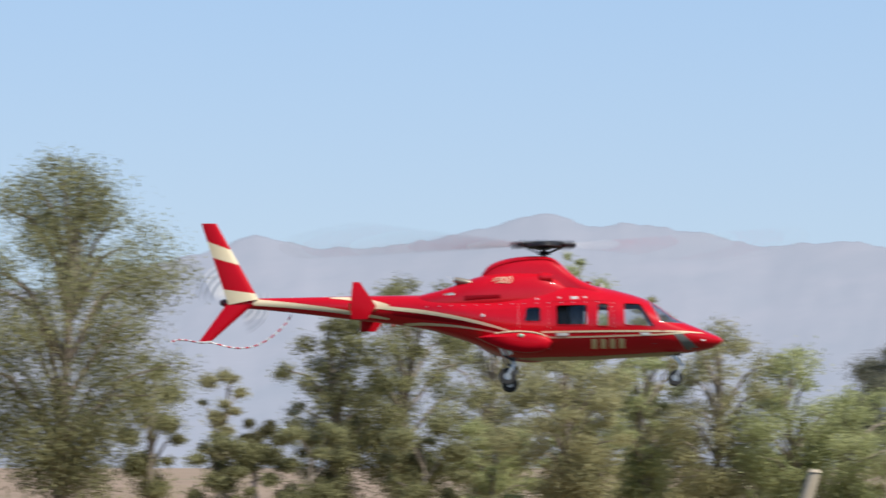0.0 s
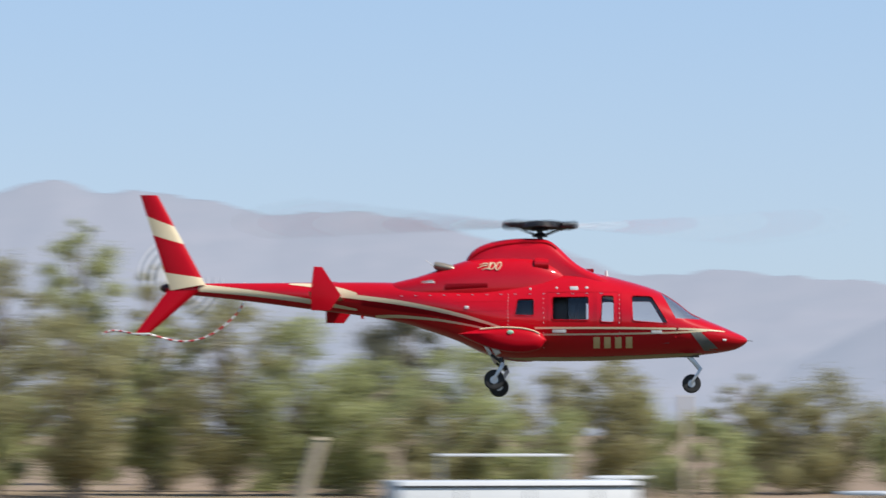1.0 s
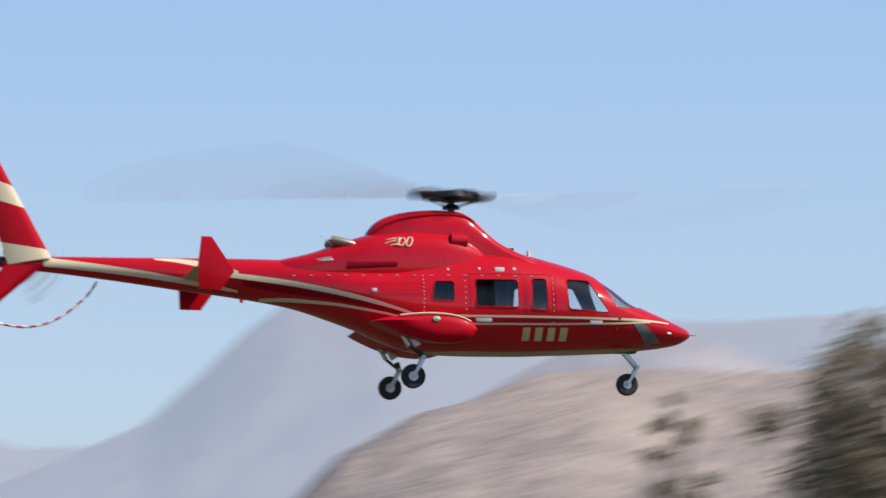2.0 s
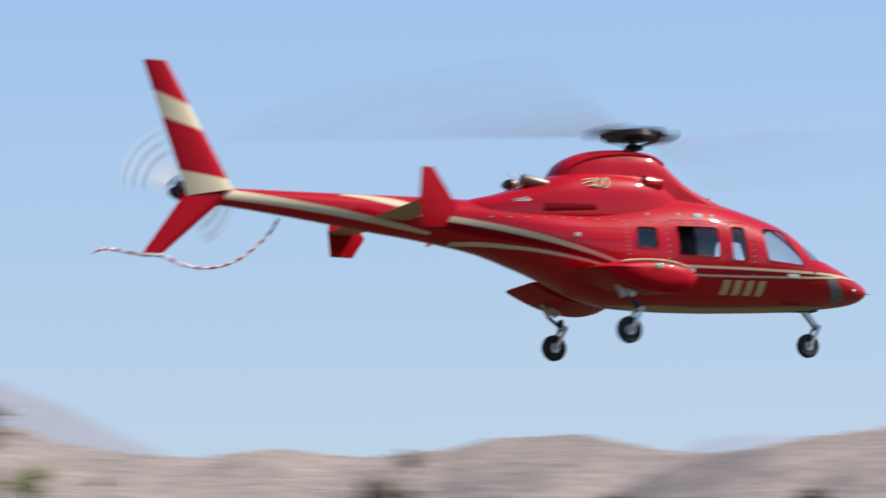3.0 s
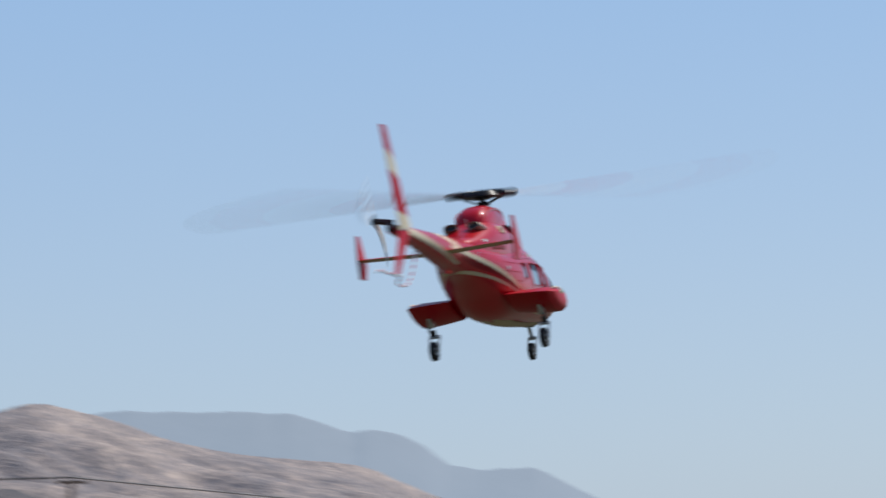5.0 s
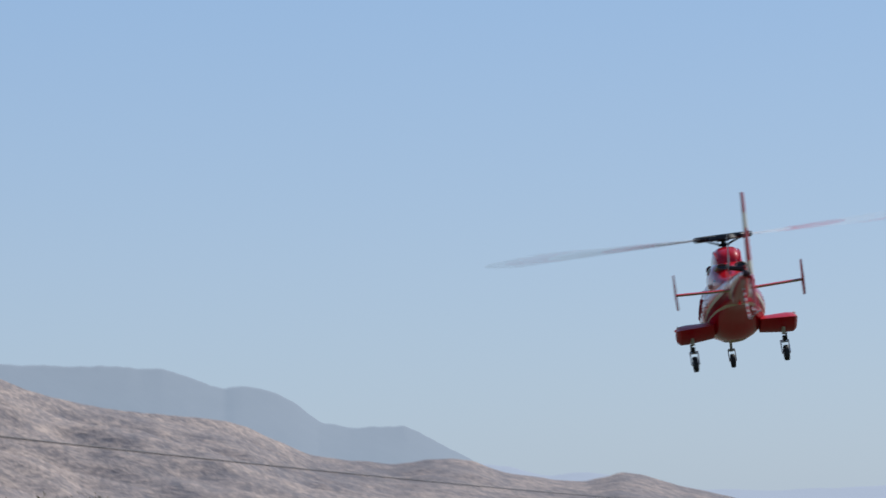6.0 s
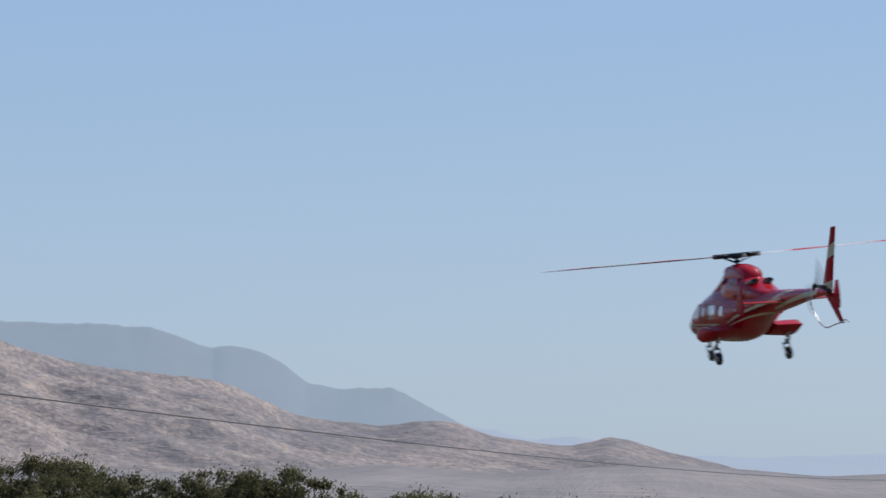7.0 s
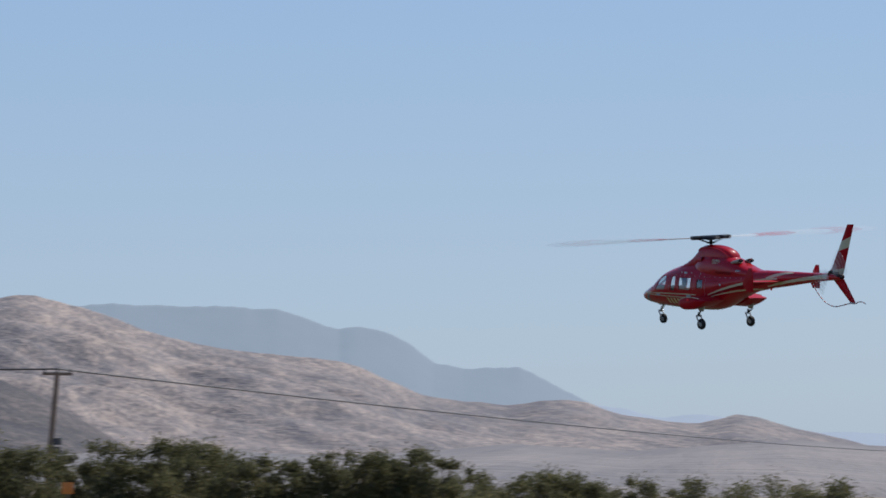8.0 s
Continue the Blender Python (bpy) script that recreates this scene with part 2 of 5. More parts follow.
def part(name, bm, material, parent, label="", smooth=True, at=None):
    """Links a bmesh as one mesh object under a thing or a part."""
    bmesh.ops.recalc_face_normals(bm, faces=bm.faces[:])
    me = bpy.data.meshes.new(name)
    bm.to_mesh(me)
    bm.free()
    for m in (material if isinstance(material, (list, tuple)) else [material]):
        me.materials.append(m)
    if smooth:
        me.polygons.foreach_set("use_smooth", [True] * len(me.polygons))
        me.set_sharp_from_angle(angle=radians(38))
    ob = new(name, me)
    if at is not None:
        ob.matrix_basis = at
    ob.parent = parent
    return tagged(ob, label)


def thing(name, label, category, group="", kind="", m=None):
    ob = new(name)
    ob.empty_display_size = 0.1
    if m is not None:
        ob.matrix_basis = m
    return tagged(ob, label, category, group, kind)


def box(bm, lo, hi, bevel=0.0, m=None):
    r = bmesh.ops.create_cube(bm, size=1.0)
    vs = r["verts"]
    for v in vs:
        v.co = Vector([(l + u) / 2 + c * (u - l) for l, u, c in zip(lo, hi, v.co)])
    if bevel:
        es = list({ed for v in vs for ed in v.link_edges})
        r = bmesh.ops.bevel(bm, geom=es, offset=bevel, segments=2, affect="EDGES", profile=0.6)
        vs = list({v for f in r["faces"] for v in f.verts} | {v for v in vs if v.is_valid})
    if m is not None:
        bmesh.ops.transform(bm, matrix=m, verts=[v for v in vs if v.is_valid])
    return bm


def tube(bm, a, c, ra, rb=None, seg=10, caps=True):
    """A round bar from a to c."""
    a, c = Vector(a), Vector(c)
    d = c - a
    q = d.to_track_quat("Z", "Y").to_matrix().to_4x4()
    bmesh.ops.create_cone(bm, cap_ends=caps, segments=seg, radius1=ra, radius2=ra if rb is None else rb, depth=d.length,
                          matrix=Matrix.Translation((a + c) / 2) @ q)
    return bm


def pipe(bm, pts, rad, seg=8):
    """A smooth bent tube through the points, with closed ends."""
    pts = [Vector(p) for p in pts]
    rings = []
    side = None
    for i, p in enumerate(pts):
        d = (pts[min(i + 1, len(pts) - 1)] - pts[max(i - 1, 0)]).normalized()
        if side is None:
            side = d.orthogonal().normalized()
        side = (side - d * side.dot(d)).normalized()
        up = d.cross(side)
        r = rad(i / (len(pts) - 1)) if callable(rad) else rad
        rings.append([bm.verts.new(p + r * (math.cos(k * math.tau / seg) * side + math.sin(k * math.tau / seg) * up)) for k in range(seg)])
    for a, c in zip(rings, rings[1:]):
        for k in range(seg):
            bm.faces.new((a[k], a[(k + 1) % seg], c[(k + 1) % seg], c[k]))
    bm.faces.new(rings[0][::-1])
    bm.faces.new(rings[-1])
    return bm


def plate(bm, outline, y0, y1, bevel=0.0):
    """A flat plate in the xz plane between y0 and y1."""
    a = [bm.verts.new((x, y0, z)) for x, z in outline]
    c = [bm.verts.new((x, y1, z)) for x, z in outline]
    n = len(a)
    fs = [bm.faces.new(a), bm.faces.new(c[::-1])]
    for i in range(n):
        bm.faces.new((a[i], a[(i + 1) % n], c[(i + 1) % n], c[i]))
    if bevel:
        bmesh.ops.bevel(bm, geom=[ed for f in fs for ed in f.edges], offset=bevel, segments=2, affect="EDGES", profile=0.6)
    return bm


def at_angle(deg, dist, z=0.0):
    """A place by its heading from the camera's stand and its distance."""
    a = radians(deg)
    return Vector((math.sin(a) * dist, math.cos(a) * dist, z))


# ---- ground, hills and mountains ----
def build_ground():
    rs = [0.0, 6, 14, 30, 60, 110, 180, 300, 500, 800, 1300, 2200, 3400, 4700]
    seg = 128
    vs, fs = [(0, 0, 0)], []
    for r in rs[1:]:
        for k in range(seg):
            a = k * math.tau / seg
            x, y = math.sin(a) * r, math.cos(a) * r
            vs.append((x, y, 0.12 * noise.noise((x * 0.03, y * 0.03, 3)) if 8 < r < 900 else 0.0))
    for k in range(seg):
        fs.append((0, 1 + (k + 1) % seg, 1 + k))
    for i in range(len(rs) - 2):
        for k in range(seg):
            a, c = 1 + i * seg + k, 1 + i * seg + (k + 1) % seg
            fs.append((a, c, c + seg, a + seg))
    ob = mesh_object("ground", vs, fs, GROUND, True)
    tagged(ob, "flat field of dry tan grass reaching the horizon", "ground", kind="structure")


build_ground()


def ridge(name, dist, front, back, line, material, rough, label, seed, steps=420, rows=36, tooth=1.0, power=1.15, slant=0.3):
    """A range of hills: line gives (heading in degrees, height in metres) along its crest, fitted to its outline in the
    camera's view; spurs and gullies run down its front.
    """
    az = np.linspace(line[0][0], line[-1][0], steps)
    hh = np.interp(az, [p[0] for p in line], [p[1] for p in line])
    k = np.array([0.06, 0.24, 0.4, 0.24, 0.06])
    hh = np.convolve(np.pad(hh, 2, mode="edge"), k, "valid")
    # lower down a mountain the crest's teeth melt into broad flanks
    wide = np.ones(61) / 61
    flank = np.convolve(np.pad(hh, 30, mode="edge"), wide, "valid") if name.startswith("mountains") else hh
    fade = np.clip(np.minimum(az - az[0], az[-1] - az) / 0.25, 0, 1)
    vs, fs = [], []
    width = math.radians(az[-1] - az[0]) * dist
    for j in range(rows):
        s = j / (rows - 1)
        up = s < 0.8
        q = 1 - (1 - s / 0.8) ** 1.35 if up else (1 - s) / 0.2
        r = dist - front * (1 - q) if up else dist + back * (1 - q)
        for i in range(steps):
            a = radians(az[i])
            x, y = math.sin(a) * r, math.cos(a) * r
            u = (i / (steps - 1)) * width / 1000.0
            u0, u = u, u + slant * (1 - q)
            spur = noise.noise((u * 6.0 + 1.2 * noise.noise((u * 2, q * 2, seed)), q * 1.6, seed))
            spur += 0.9 * noise.noise((u * 2.3, q * 0.8, seed + 13)) + 0.5 * noise.noise((u * 17.0, q * 6.0, seed + 5)) + 0.3 * noise.noise((u * 45, q * 17, seed + 9))
            shape = q ** power if up else q ** 1.4
            amp = rough * 4 * shape * (1 - shape) if up else 0.0
            crest = tooth * 3.0 * (noise.noise((u0 * 30, 0.5, seed)) + 0.6 * noise.noise((u0 * 80, 0.9, seed)))
            z = (hh[i] * q ** 6 + min(flank[i], hh[i]) * (1 - q ** 6)) * shape * fade[i] + amp * hh[i] * spur + crest * shape ** 40 + 0.4 * (q > 0.02)
            vs.append((x, y, max(z, -2.0) if j else -4.0))
    for j in range(rows - 1):
        for i in range(steps - 1):
            a = j * steps + i
            fs.append((a, a + 1, a + steps + 1, a + steps))
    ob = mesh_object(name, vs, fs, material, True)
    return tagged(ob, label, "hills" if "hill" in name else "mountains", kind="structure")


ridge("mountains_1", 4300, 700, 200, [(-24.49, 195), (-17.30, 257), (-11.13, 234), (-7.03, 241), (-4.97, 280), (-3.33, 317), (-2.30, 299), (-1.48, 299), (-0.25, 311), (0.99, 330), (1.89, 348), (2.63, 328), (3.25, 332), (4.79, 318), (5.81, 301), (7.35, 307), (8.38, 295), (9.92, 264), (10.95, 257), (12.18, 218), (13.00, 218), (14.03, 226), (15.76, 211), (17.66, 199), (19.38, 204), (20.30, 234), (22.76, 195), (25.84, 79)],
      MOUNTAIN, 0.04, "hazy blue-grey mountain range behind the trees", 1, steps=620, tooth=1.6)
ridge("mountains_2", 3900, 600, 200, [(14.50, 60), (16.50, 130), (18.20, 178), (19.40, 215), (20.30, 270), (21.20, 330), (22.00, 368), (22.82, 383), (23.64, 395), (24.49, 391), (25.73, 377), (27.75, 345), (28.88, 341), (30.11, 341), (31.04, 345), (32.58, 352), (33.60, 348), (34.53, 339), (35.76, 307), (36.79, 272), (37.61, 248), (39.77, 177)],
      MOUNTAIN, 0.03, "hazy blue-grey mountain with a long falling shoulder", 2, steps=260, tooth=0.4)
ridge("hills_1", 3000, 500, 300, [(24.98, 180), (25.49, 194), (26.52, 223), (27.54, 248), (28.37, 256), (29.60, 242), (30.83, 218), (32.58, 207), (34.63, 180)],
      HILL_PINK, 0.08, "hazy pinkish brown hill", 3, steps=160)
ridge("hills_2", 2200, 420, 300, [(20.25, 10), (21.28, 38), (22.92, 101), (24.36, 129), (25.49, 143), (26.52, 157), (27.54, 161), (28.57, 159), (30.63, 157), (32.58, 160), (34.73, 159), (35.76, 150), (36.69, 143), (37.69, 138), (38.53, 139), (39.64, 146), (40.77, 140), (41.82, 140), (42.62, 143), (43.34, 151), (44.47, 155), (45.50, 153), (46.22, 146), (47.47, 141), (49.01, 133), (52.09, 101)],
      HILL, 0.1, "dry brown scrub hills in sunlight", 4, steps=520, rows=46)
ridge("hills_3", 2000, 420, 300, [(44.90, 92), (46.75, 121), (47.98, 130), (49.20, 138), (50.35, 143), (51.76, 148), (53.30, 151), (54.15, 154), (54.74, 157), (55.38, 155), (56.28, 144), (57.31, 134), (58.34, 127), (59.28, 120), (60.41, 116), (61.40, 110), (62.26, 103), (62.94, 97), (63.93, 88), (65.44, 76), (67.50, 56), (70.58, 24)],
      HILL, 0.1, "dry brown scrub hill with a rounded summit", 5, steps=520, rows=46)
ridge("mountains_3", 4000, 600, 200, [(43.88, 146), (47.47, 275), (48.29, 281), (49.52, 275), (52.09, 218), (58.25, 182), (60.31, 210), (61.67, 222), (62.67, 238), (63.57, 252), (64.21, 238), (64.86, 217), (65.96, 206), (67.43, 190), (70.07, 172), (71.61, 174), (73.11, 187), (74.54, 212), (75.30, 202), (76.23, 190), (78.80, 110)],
      MOUNTAIN_FAR, 0.012, "mountains far behind the hills, pale blue from painted haze", 6, steps=400, tooth=0.4)
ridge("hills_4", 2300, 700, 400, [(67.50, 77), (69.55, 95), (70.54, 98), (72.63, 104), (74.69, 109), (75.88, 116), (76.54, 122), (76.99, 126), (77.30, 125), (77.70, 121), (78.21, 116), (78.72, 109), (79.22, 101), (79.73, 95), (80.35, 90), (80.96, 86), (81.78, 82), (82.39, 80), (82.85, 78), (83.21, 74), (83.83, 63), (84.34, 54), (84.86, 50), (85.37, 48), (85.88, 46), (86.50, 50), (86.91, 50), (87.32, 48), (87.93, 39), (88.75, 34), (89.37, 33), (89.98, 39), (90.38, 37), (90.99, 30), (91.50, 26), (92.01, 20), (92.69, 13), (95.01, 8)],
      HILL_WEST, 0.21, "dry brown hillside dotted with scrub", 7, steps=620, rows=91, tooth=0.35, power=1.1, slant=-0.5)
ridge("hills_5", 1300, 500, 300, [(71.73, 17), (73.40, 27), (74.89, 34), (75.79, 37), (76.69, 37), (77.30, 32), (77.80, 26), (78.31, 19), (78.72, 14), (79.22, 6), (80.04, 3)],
      HILL_DARK, 0.12, "scrub-covered hill shoulder, darkened to stand for shade", 10, steps=200, rows=51, tooth=0.3, power=1.2, slant=-0.3)
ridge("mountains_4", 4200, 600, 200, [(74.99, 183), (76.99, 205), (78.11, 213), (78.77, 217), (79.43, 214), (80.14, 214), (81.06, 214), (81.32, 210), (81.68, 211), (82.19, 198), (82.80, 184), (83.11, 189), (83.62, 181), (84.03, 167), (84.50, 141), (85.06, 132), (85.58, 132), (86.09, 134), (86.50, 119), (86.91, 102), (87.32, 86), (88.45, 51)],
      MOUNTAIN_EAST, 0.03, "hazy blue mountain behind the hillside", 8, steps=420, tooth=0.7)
# rise added to cover the pale ground strip in the camera's view
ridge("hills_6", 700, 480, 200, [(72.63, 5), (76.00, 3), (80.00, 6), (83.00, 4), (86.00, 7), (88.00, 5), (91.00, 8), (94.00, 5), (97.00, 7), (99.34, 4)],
      HILL_LOW, 0.05, "low brown rise covering the ground strip below the hillside", 11, steps=220, rows=31, power=1.0, tooth=0.1)
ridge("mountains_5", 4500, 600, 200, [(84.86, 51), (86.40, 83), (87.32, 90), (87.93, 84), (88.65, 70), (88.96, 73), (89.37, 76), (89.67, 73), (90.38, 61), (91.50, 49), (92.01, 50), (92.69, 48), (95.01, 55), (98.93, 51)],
      MOUNTAIN_FAR, 0.012, "mountains on the horizon, pale blue from painted haze", 9, steps=240, tooth=0.5)


# ---- trees and bushes ----
def leaf_mesh(centres, radii, count, size, rng, material, name):
    """Many small bent leaves sown in the shells of the clumps, as one crown."""
    centres, radii = np.array(centres), np.array(radii)
    w = radii[:, 0] * radii[:, 1] ** 1.0
    pick = rng.choice(len(centres), count, p=w / w.sum())
    d = rng.normal(size=(count, 3))
    d /= np.linalg.norm(d, axis=1)[:, None]
    rad = rng.uniform(0.1, 1.0, count) ** 0.5 * rng.uniform(0.85, 1.25, count)
    rad[rng.random(count) < 0.3] *= 1.7
    p = centres[pick] + d * rad[:, None] * radii[pick]
    p[:, 2] = np.maximum(p[:, 2], 0.05)
    n = rng.normal(size=(count, 3)) * 0.6 + d * 0.5 + np.array((0, 0, 0.35))
    n /= np.linalg.norm(n, axis=1)[:, None]
    t = np.cross(n, rng.normal(size=(count, 3)))
    t[:, 2] -= 0.7
    t -= n * (t * n).sum(1)[:, None]
    t /= np.linalg.norm(t, axis=1)[:, None] + 1e-9
    s = np.cross(n, t)
    L = rng.uniform(0.6, 1.4, count)[:, None] * size
    W = L * rng.uniform(0.32, 0.55, count)[:, None]
    v = np.stack([p - t * L * 0.5, p + s * W * 0.5 - n * W * 0.15, p + t * L * 0.5, p - s * W * 0.5 - n * W * 0.15], 1).reshape(-1, 3)
    f = np.arange(count * 4).reshape(-1, 4)
    me = bpy.data.meshes.new(name)
    me.from_pydata(v.tolist(), [], f.tolist())
    me.materials.append(material)
    me.update()
    return new(name, me)


def tree(name, deg, dist, height, width, leaf, label, seed, leaves=9000, low=0.2, clumps=30, size=0.34, lean=0.0, trunk=0.22, point=0.35, broad=0.0, group="", category="tree", fine=5.5):
    """A tapered trunk with limbs, and a crown of leaf clumps with gaps between them."""
    rng = np.random.default_rng(seed)
    base = at_angle(deg, dist)
    ob = thing(name, label, category, group, m=pose(base.x, base.y, 0, 0, 0, rng.uniform(0, 360)))
    bm = bmesh.new()
    top = Vector((lean, 0, height * 0.86))
    spine = [Vector((lean * q * q + 0.25 * math.sin(q * 5 + seed), 0.25 * math.sin(q * 4 + 2 * seed) * q, height * 0.86 * q)) for q in np.linspace(0, 1, 9)]
    spine[0].x = spine[0].y = 0
    pipe(bm, [spine[0] - Vector((0, 0, 0.3))] + spine, lambda q: trunk * (1.25 - 1.15 * q), 9)
    cs, rr = [], []
    clumps = max(16, int(clumps * 0.55))
    for i in range(clumps):
        q = low + (1 - low) * (i + 0.5) / clumps
        reach = width / 2 * max(0.16, math.sin(math.pi * min(1, (q - low * 0.55) / (1 - low * 0.55)) ** (1 + point)) ** 0.6)
        if broad:
            reach = width / 2 * max(0.3, (1 - abs(2 * q - 1) ** broad) ** 0.5)
        a = i * 2.4 + rng.uniform(-0.5, 0.5)
        out = reach * rng.uniform(0.1, 1.0) ** 0.6
        c = Vector((math.cos(a) * out + lean * q * q, math.sin(a) * out, height * (0.1 + 0.86 * q) + rng.uniform(-0.3, 0.3)))
        r = width * rng.uniform(0.06, 0.165) * (1.15 - 0.35 * q)
        cs.append(c)
        rr.append((r, r, r * rng.uniform(0.55, 0.85)))
        if i % 2 == 0:
            k = min(8, max(1, int(q * 7)))
            mid = spine[k].lerp(c, 0.55) + Vector((0, 0, 0.06 * height))
            pipe(bm, [spine[k], mid, c], lambda s, t0=trunk: t0 * (0.42 - 0.34 * s), 6)
    part("trunk", bm, BARK, ob, "grey-brown bark")
    crown = leaf_mesh(cs, rr, int(leaves * fine), size * 0.9 / math.sqrt(fine), rng, leaf, "crown")
    crown.parent = ob
    tagged(crown, "sunlit leaf clumps with gaps")
    return ob


tree("eucalyptus_tree", -9.80, 125, 11.81, 7.39, LEAF_F, "tall olive-green eucalyptus with clumped foliage in a dry field", 3, leaves=5400, low=0.04, clumps=80)
tree("eucalyptus_tree", -6.82, 120, 14.34, 9.25, LEAF_F, "tall broad eucalyptus with an airy top and dense olive foliage", 4, leaves=13200, low=0.02, clumps=170, size=0.36, point=0.1, trunk=0.3)
tree("eucalyptus_tree", -5.28, 128, 6.99, 3.44, LEAF_F, "tall olive-green eucalyptus with clumped foliage in a dry field", 5, leaves=3000, low=0.1)
tree("eucalyptus_tree", -4.00, 150, 7.24, 2.96, LEAF_A, "slender pale green tree in a dry field", 6, leaves=2100, low=0.15, clumps=18)
tree("field_tree", -3.38, 230, 5.90, 4.95, LEAF_E, "small dark tree with a bare trunk far across the field", 7, leaves=4000, low=0.35, clumps=20, size=0.4)
tree("eucalyptus_tree", -1.99, 130, 8.58, 4.89, LEAF_F, "tall olive-green eucalyptus with clumped foliage in a dry field", 8, leaves=5400, low=0.03, clumps=80)
tree("eucalyptus_tree", -0.66, 130, 10.56, 6.29, LEAF_F, "tall olive-green eucalyptus with clumped foliage in a dry field", 9, leaves=7800, low=0.03, clumps=100)
tree("eucalyptus_tree", 0.88, 136, 10.20, 5.61, LEAF_A, "tall olive-green eucalyptus with clumped foliage in a dry field", 10, leaves=6000, low=0.03, clumps=84)
tree("eucalyptus_tree", 2.37, 150, 12.75, 4.57, LEAF_B, "taller light green eucalyptus behind the row", 11, leaves=5400, low=0.05, clumps=80)
tree("eucalyptus_tree", 2.32, 122, 6.88, 5.90, LEAF_A, "tall olive-green eucalyptus with clumped foliage in a dry field", 12, leaves=6000, low=0.03, clumps=80)
tree("eucalyptus_tree", 3.76, 150, 10.74, 3.50, LEAF_A, "slender eucalyptus behind the row", 13, leaves=2520, low=0.05, clumps=50)
tree("eucalyptus_tree", 3.66, 126, 6.92, 4.52, LEAF_B, "tall olive-green eucalyptus with clumped foliage in a dry field", 14, leaves=3360, low=0.03, clumps=70)
tree("eucalyptus_tree", 4.94, 125, 7.89, 5.38, LEAF_A, "tall olive-green eucalyptus with clumped foliage in a dry field", 15, leaves=4620, low=0.03, clumps=90)
tree("eucalyptus_tree", 6.28, 125, 7.11, 5.60, LEAF_B, "leafy green tree in a row along the field", 16, leaves=4620, low=0.03, clumps=90)
tree("pine_tree", 8.30, 142, 7.9, 6.4, LEAF_C, "dark spreading pine behind the row", 17, leaves=9000, low=0.3, clumps=30, size=0.3)
tree("field_tree", 7.35, 126, 5.34, 5.19, LEAF_B, "leafy green tree in a row along the field", 18, leaves=3360, low=0.02, clumps=66)
tree("field_tree", 9.41, 122, 5.90, 5.69, LEAF_B, "bright green leafy tree in a row along the field", 19, leaves=4200, low=0.02, clumps=80)
tree("field_tree", 10.95, 140, 5.16, 4.02, LEAF_A, "leafy green tree in a row along the field", 20, leaves=2100, low=0.02, clumps=50)
tree("eucalyptus_tree", 11.98, 126, 5.74, 4.74, LEAF_A, "tall olive-green eucalyptus with clumped foliage in a dry field", 21, leaves=3360, low=0.03, clumps=66)
tree("field_tree", 14.44, 130, 4.87, 3.26, LEAF_A, "leafy green tree in a row along the field", 22, leaves=2100, low=0.02, clumps=50)
tree("field_tree", 15.88, 130, 4.73, 5.59, LEAF_A, "leafy green tree in a row along the field", 23, leaves=3360, low=0.02, clumps=66)
tree("field_tree", 18.34, 130, 5.01, 6.53, LEAF_A, "leafy green tree in a row along the field", 24, leaves=3779, low=0.02, clumps=70)
tree("field_tree", 20.91, 130, 4.85, 6.53, LEAF_B, "leafy green tree in a row along the field", 25, leaves=3779, low=0.02, clumps=70)
tree("field_tree", 23.38, 130, 4.96, 6.53, LEAF_A, "leafy green tree in a row along the field", 26, leaves=3360, low=0.02, clumps=70)
tree("field_tree", 28.98, 58, 6.31, 1.26, LEAF_D, "small brown-leaved tree top beside the flying field", 27, leaves=7000, low=0.1, clumps=50, size=0.14, trunk=0.08, broad=2.6, fine=1.2)
tree("field_tree", 32.60, 46, 6.49, 3.5, LEAF_D, "dense dry brown tree beside the flying field", 28, leaves=22000, low=0.03, clumps=170, size=0.16, trunk=0.12, broad=5.0, fine=1.2)
tree("field_tree", 35.14, 52, 5.64, 1.44, LEAF_B, "small green tree beside the flying field", 29, leaves=7000, low=0.1, clumps=50, size=0.14, trunk=0.08, broad=2.6, fine=1.2)
tree("field_tree", 36.43, 52, 5.42, 1.33, LEAF_B, "small green tree beside the flying field", 30, leaves=7000, low=0.1, clumps=50, size=0.14, trunk=0.08, broad=2.6, fine=1.2)
tree("field_tree", 41.82, 50, 5.59, 1.87, LEAF_D, "small brown-leaved tree top beside the flying field", 31, leaves=7000, low=0.1, clumps=50, size=0.14, trunk=0.08, broad=2.6, fine=1.2)
tree("field_tree", 45.72, 52, 5.20, 1.74, LEAF_E, "small green tree beside the flying field", 32, leaves=7000, low=0.1, clumps=50, size=0.14, trunk=0.08, broad=2.6, fine=1.2)
tree("field_tree", 49.42, 52, 5.08, 1.13, LEAF_E, "small dark green tree beside the flying field", 33, leaves=7000, low=0.1, clumps=50, size=0.14, trunk=0.08, broad=2.6, fine=1.2)
tree("shrub", -3.85, 118, 3.58, 3.35, LEAF_F, "low leafy shrub under the trees", 34, leaves=2700, low=0.0, clumps=20, trunk=0.1, broad=3.0, category="shrub", group="shrubs under the trees")
tree("shrub", -2.40, 118, 4.30, 3.85, LEAF_F, "low leafy shrub under the trees", 35, leaves=2700, low=0.0, clumps=20, trunk=0.1, broad=3.0, category="shrub", group="shrubs under the trees")
tree("shrub", -0.44, 118, 4.11, 3.78, LEAF_F, "low leafy shrub under the trees", 36, leaves=2700, low=0.0, clumps=20, trunk=0.1, broad=3.0, category="shrub", group="shrubs under the trees")
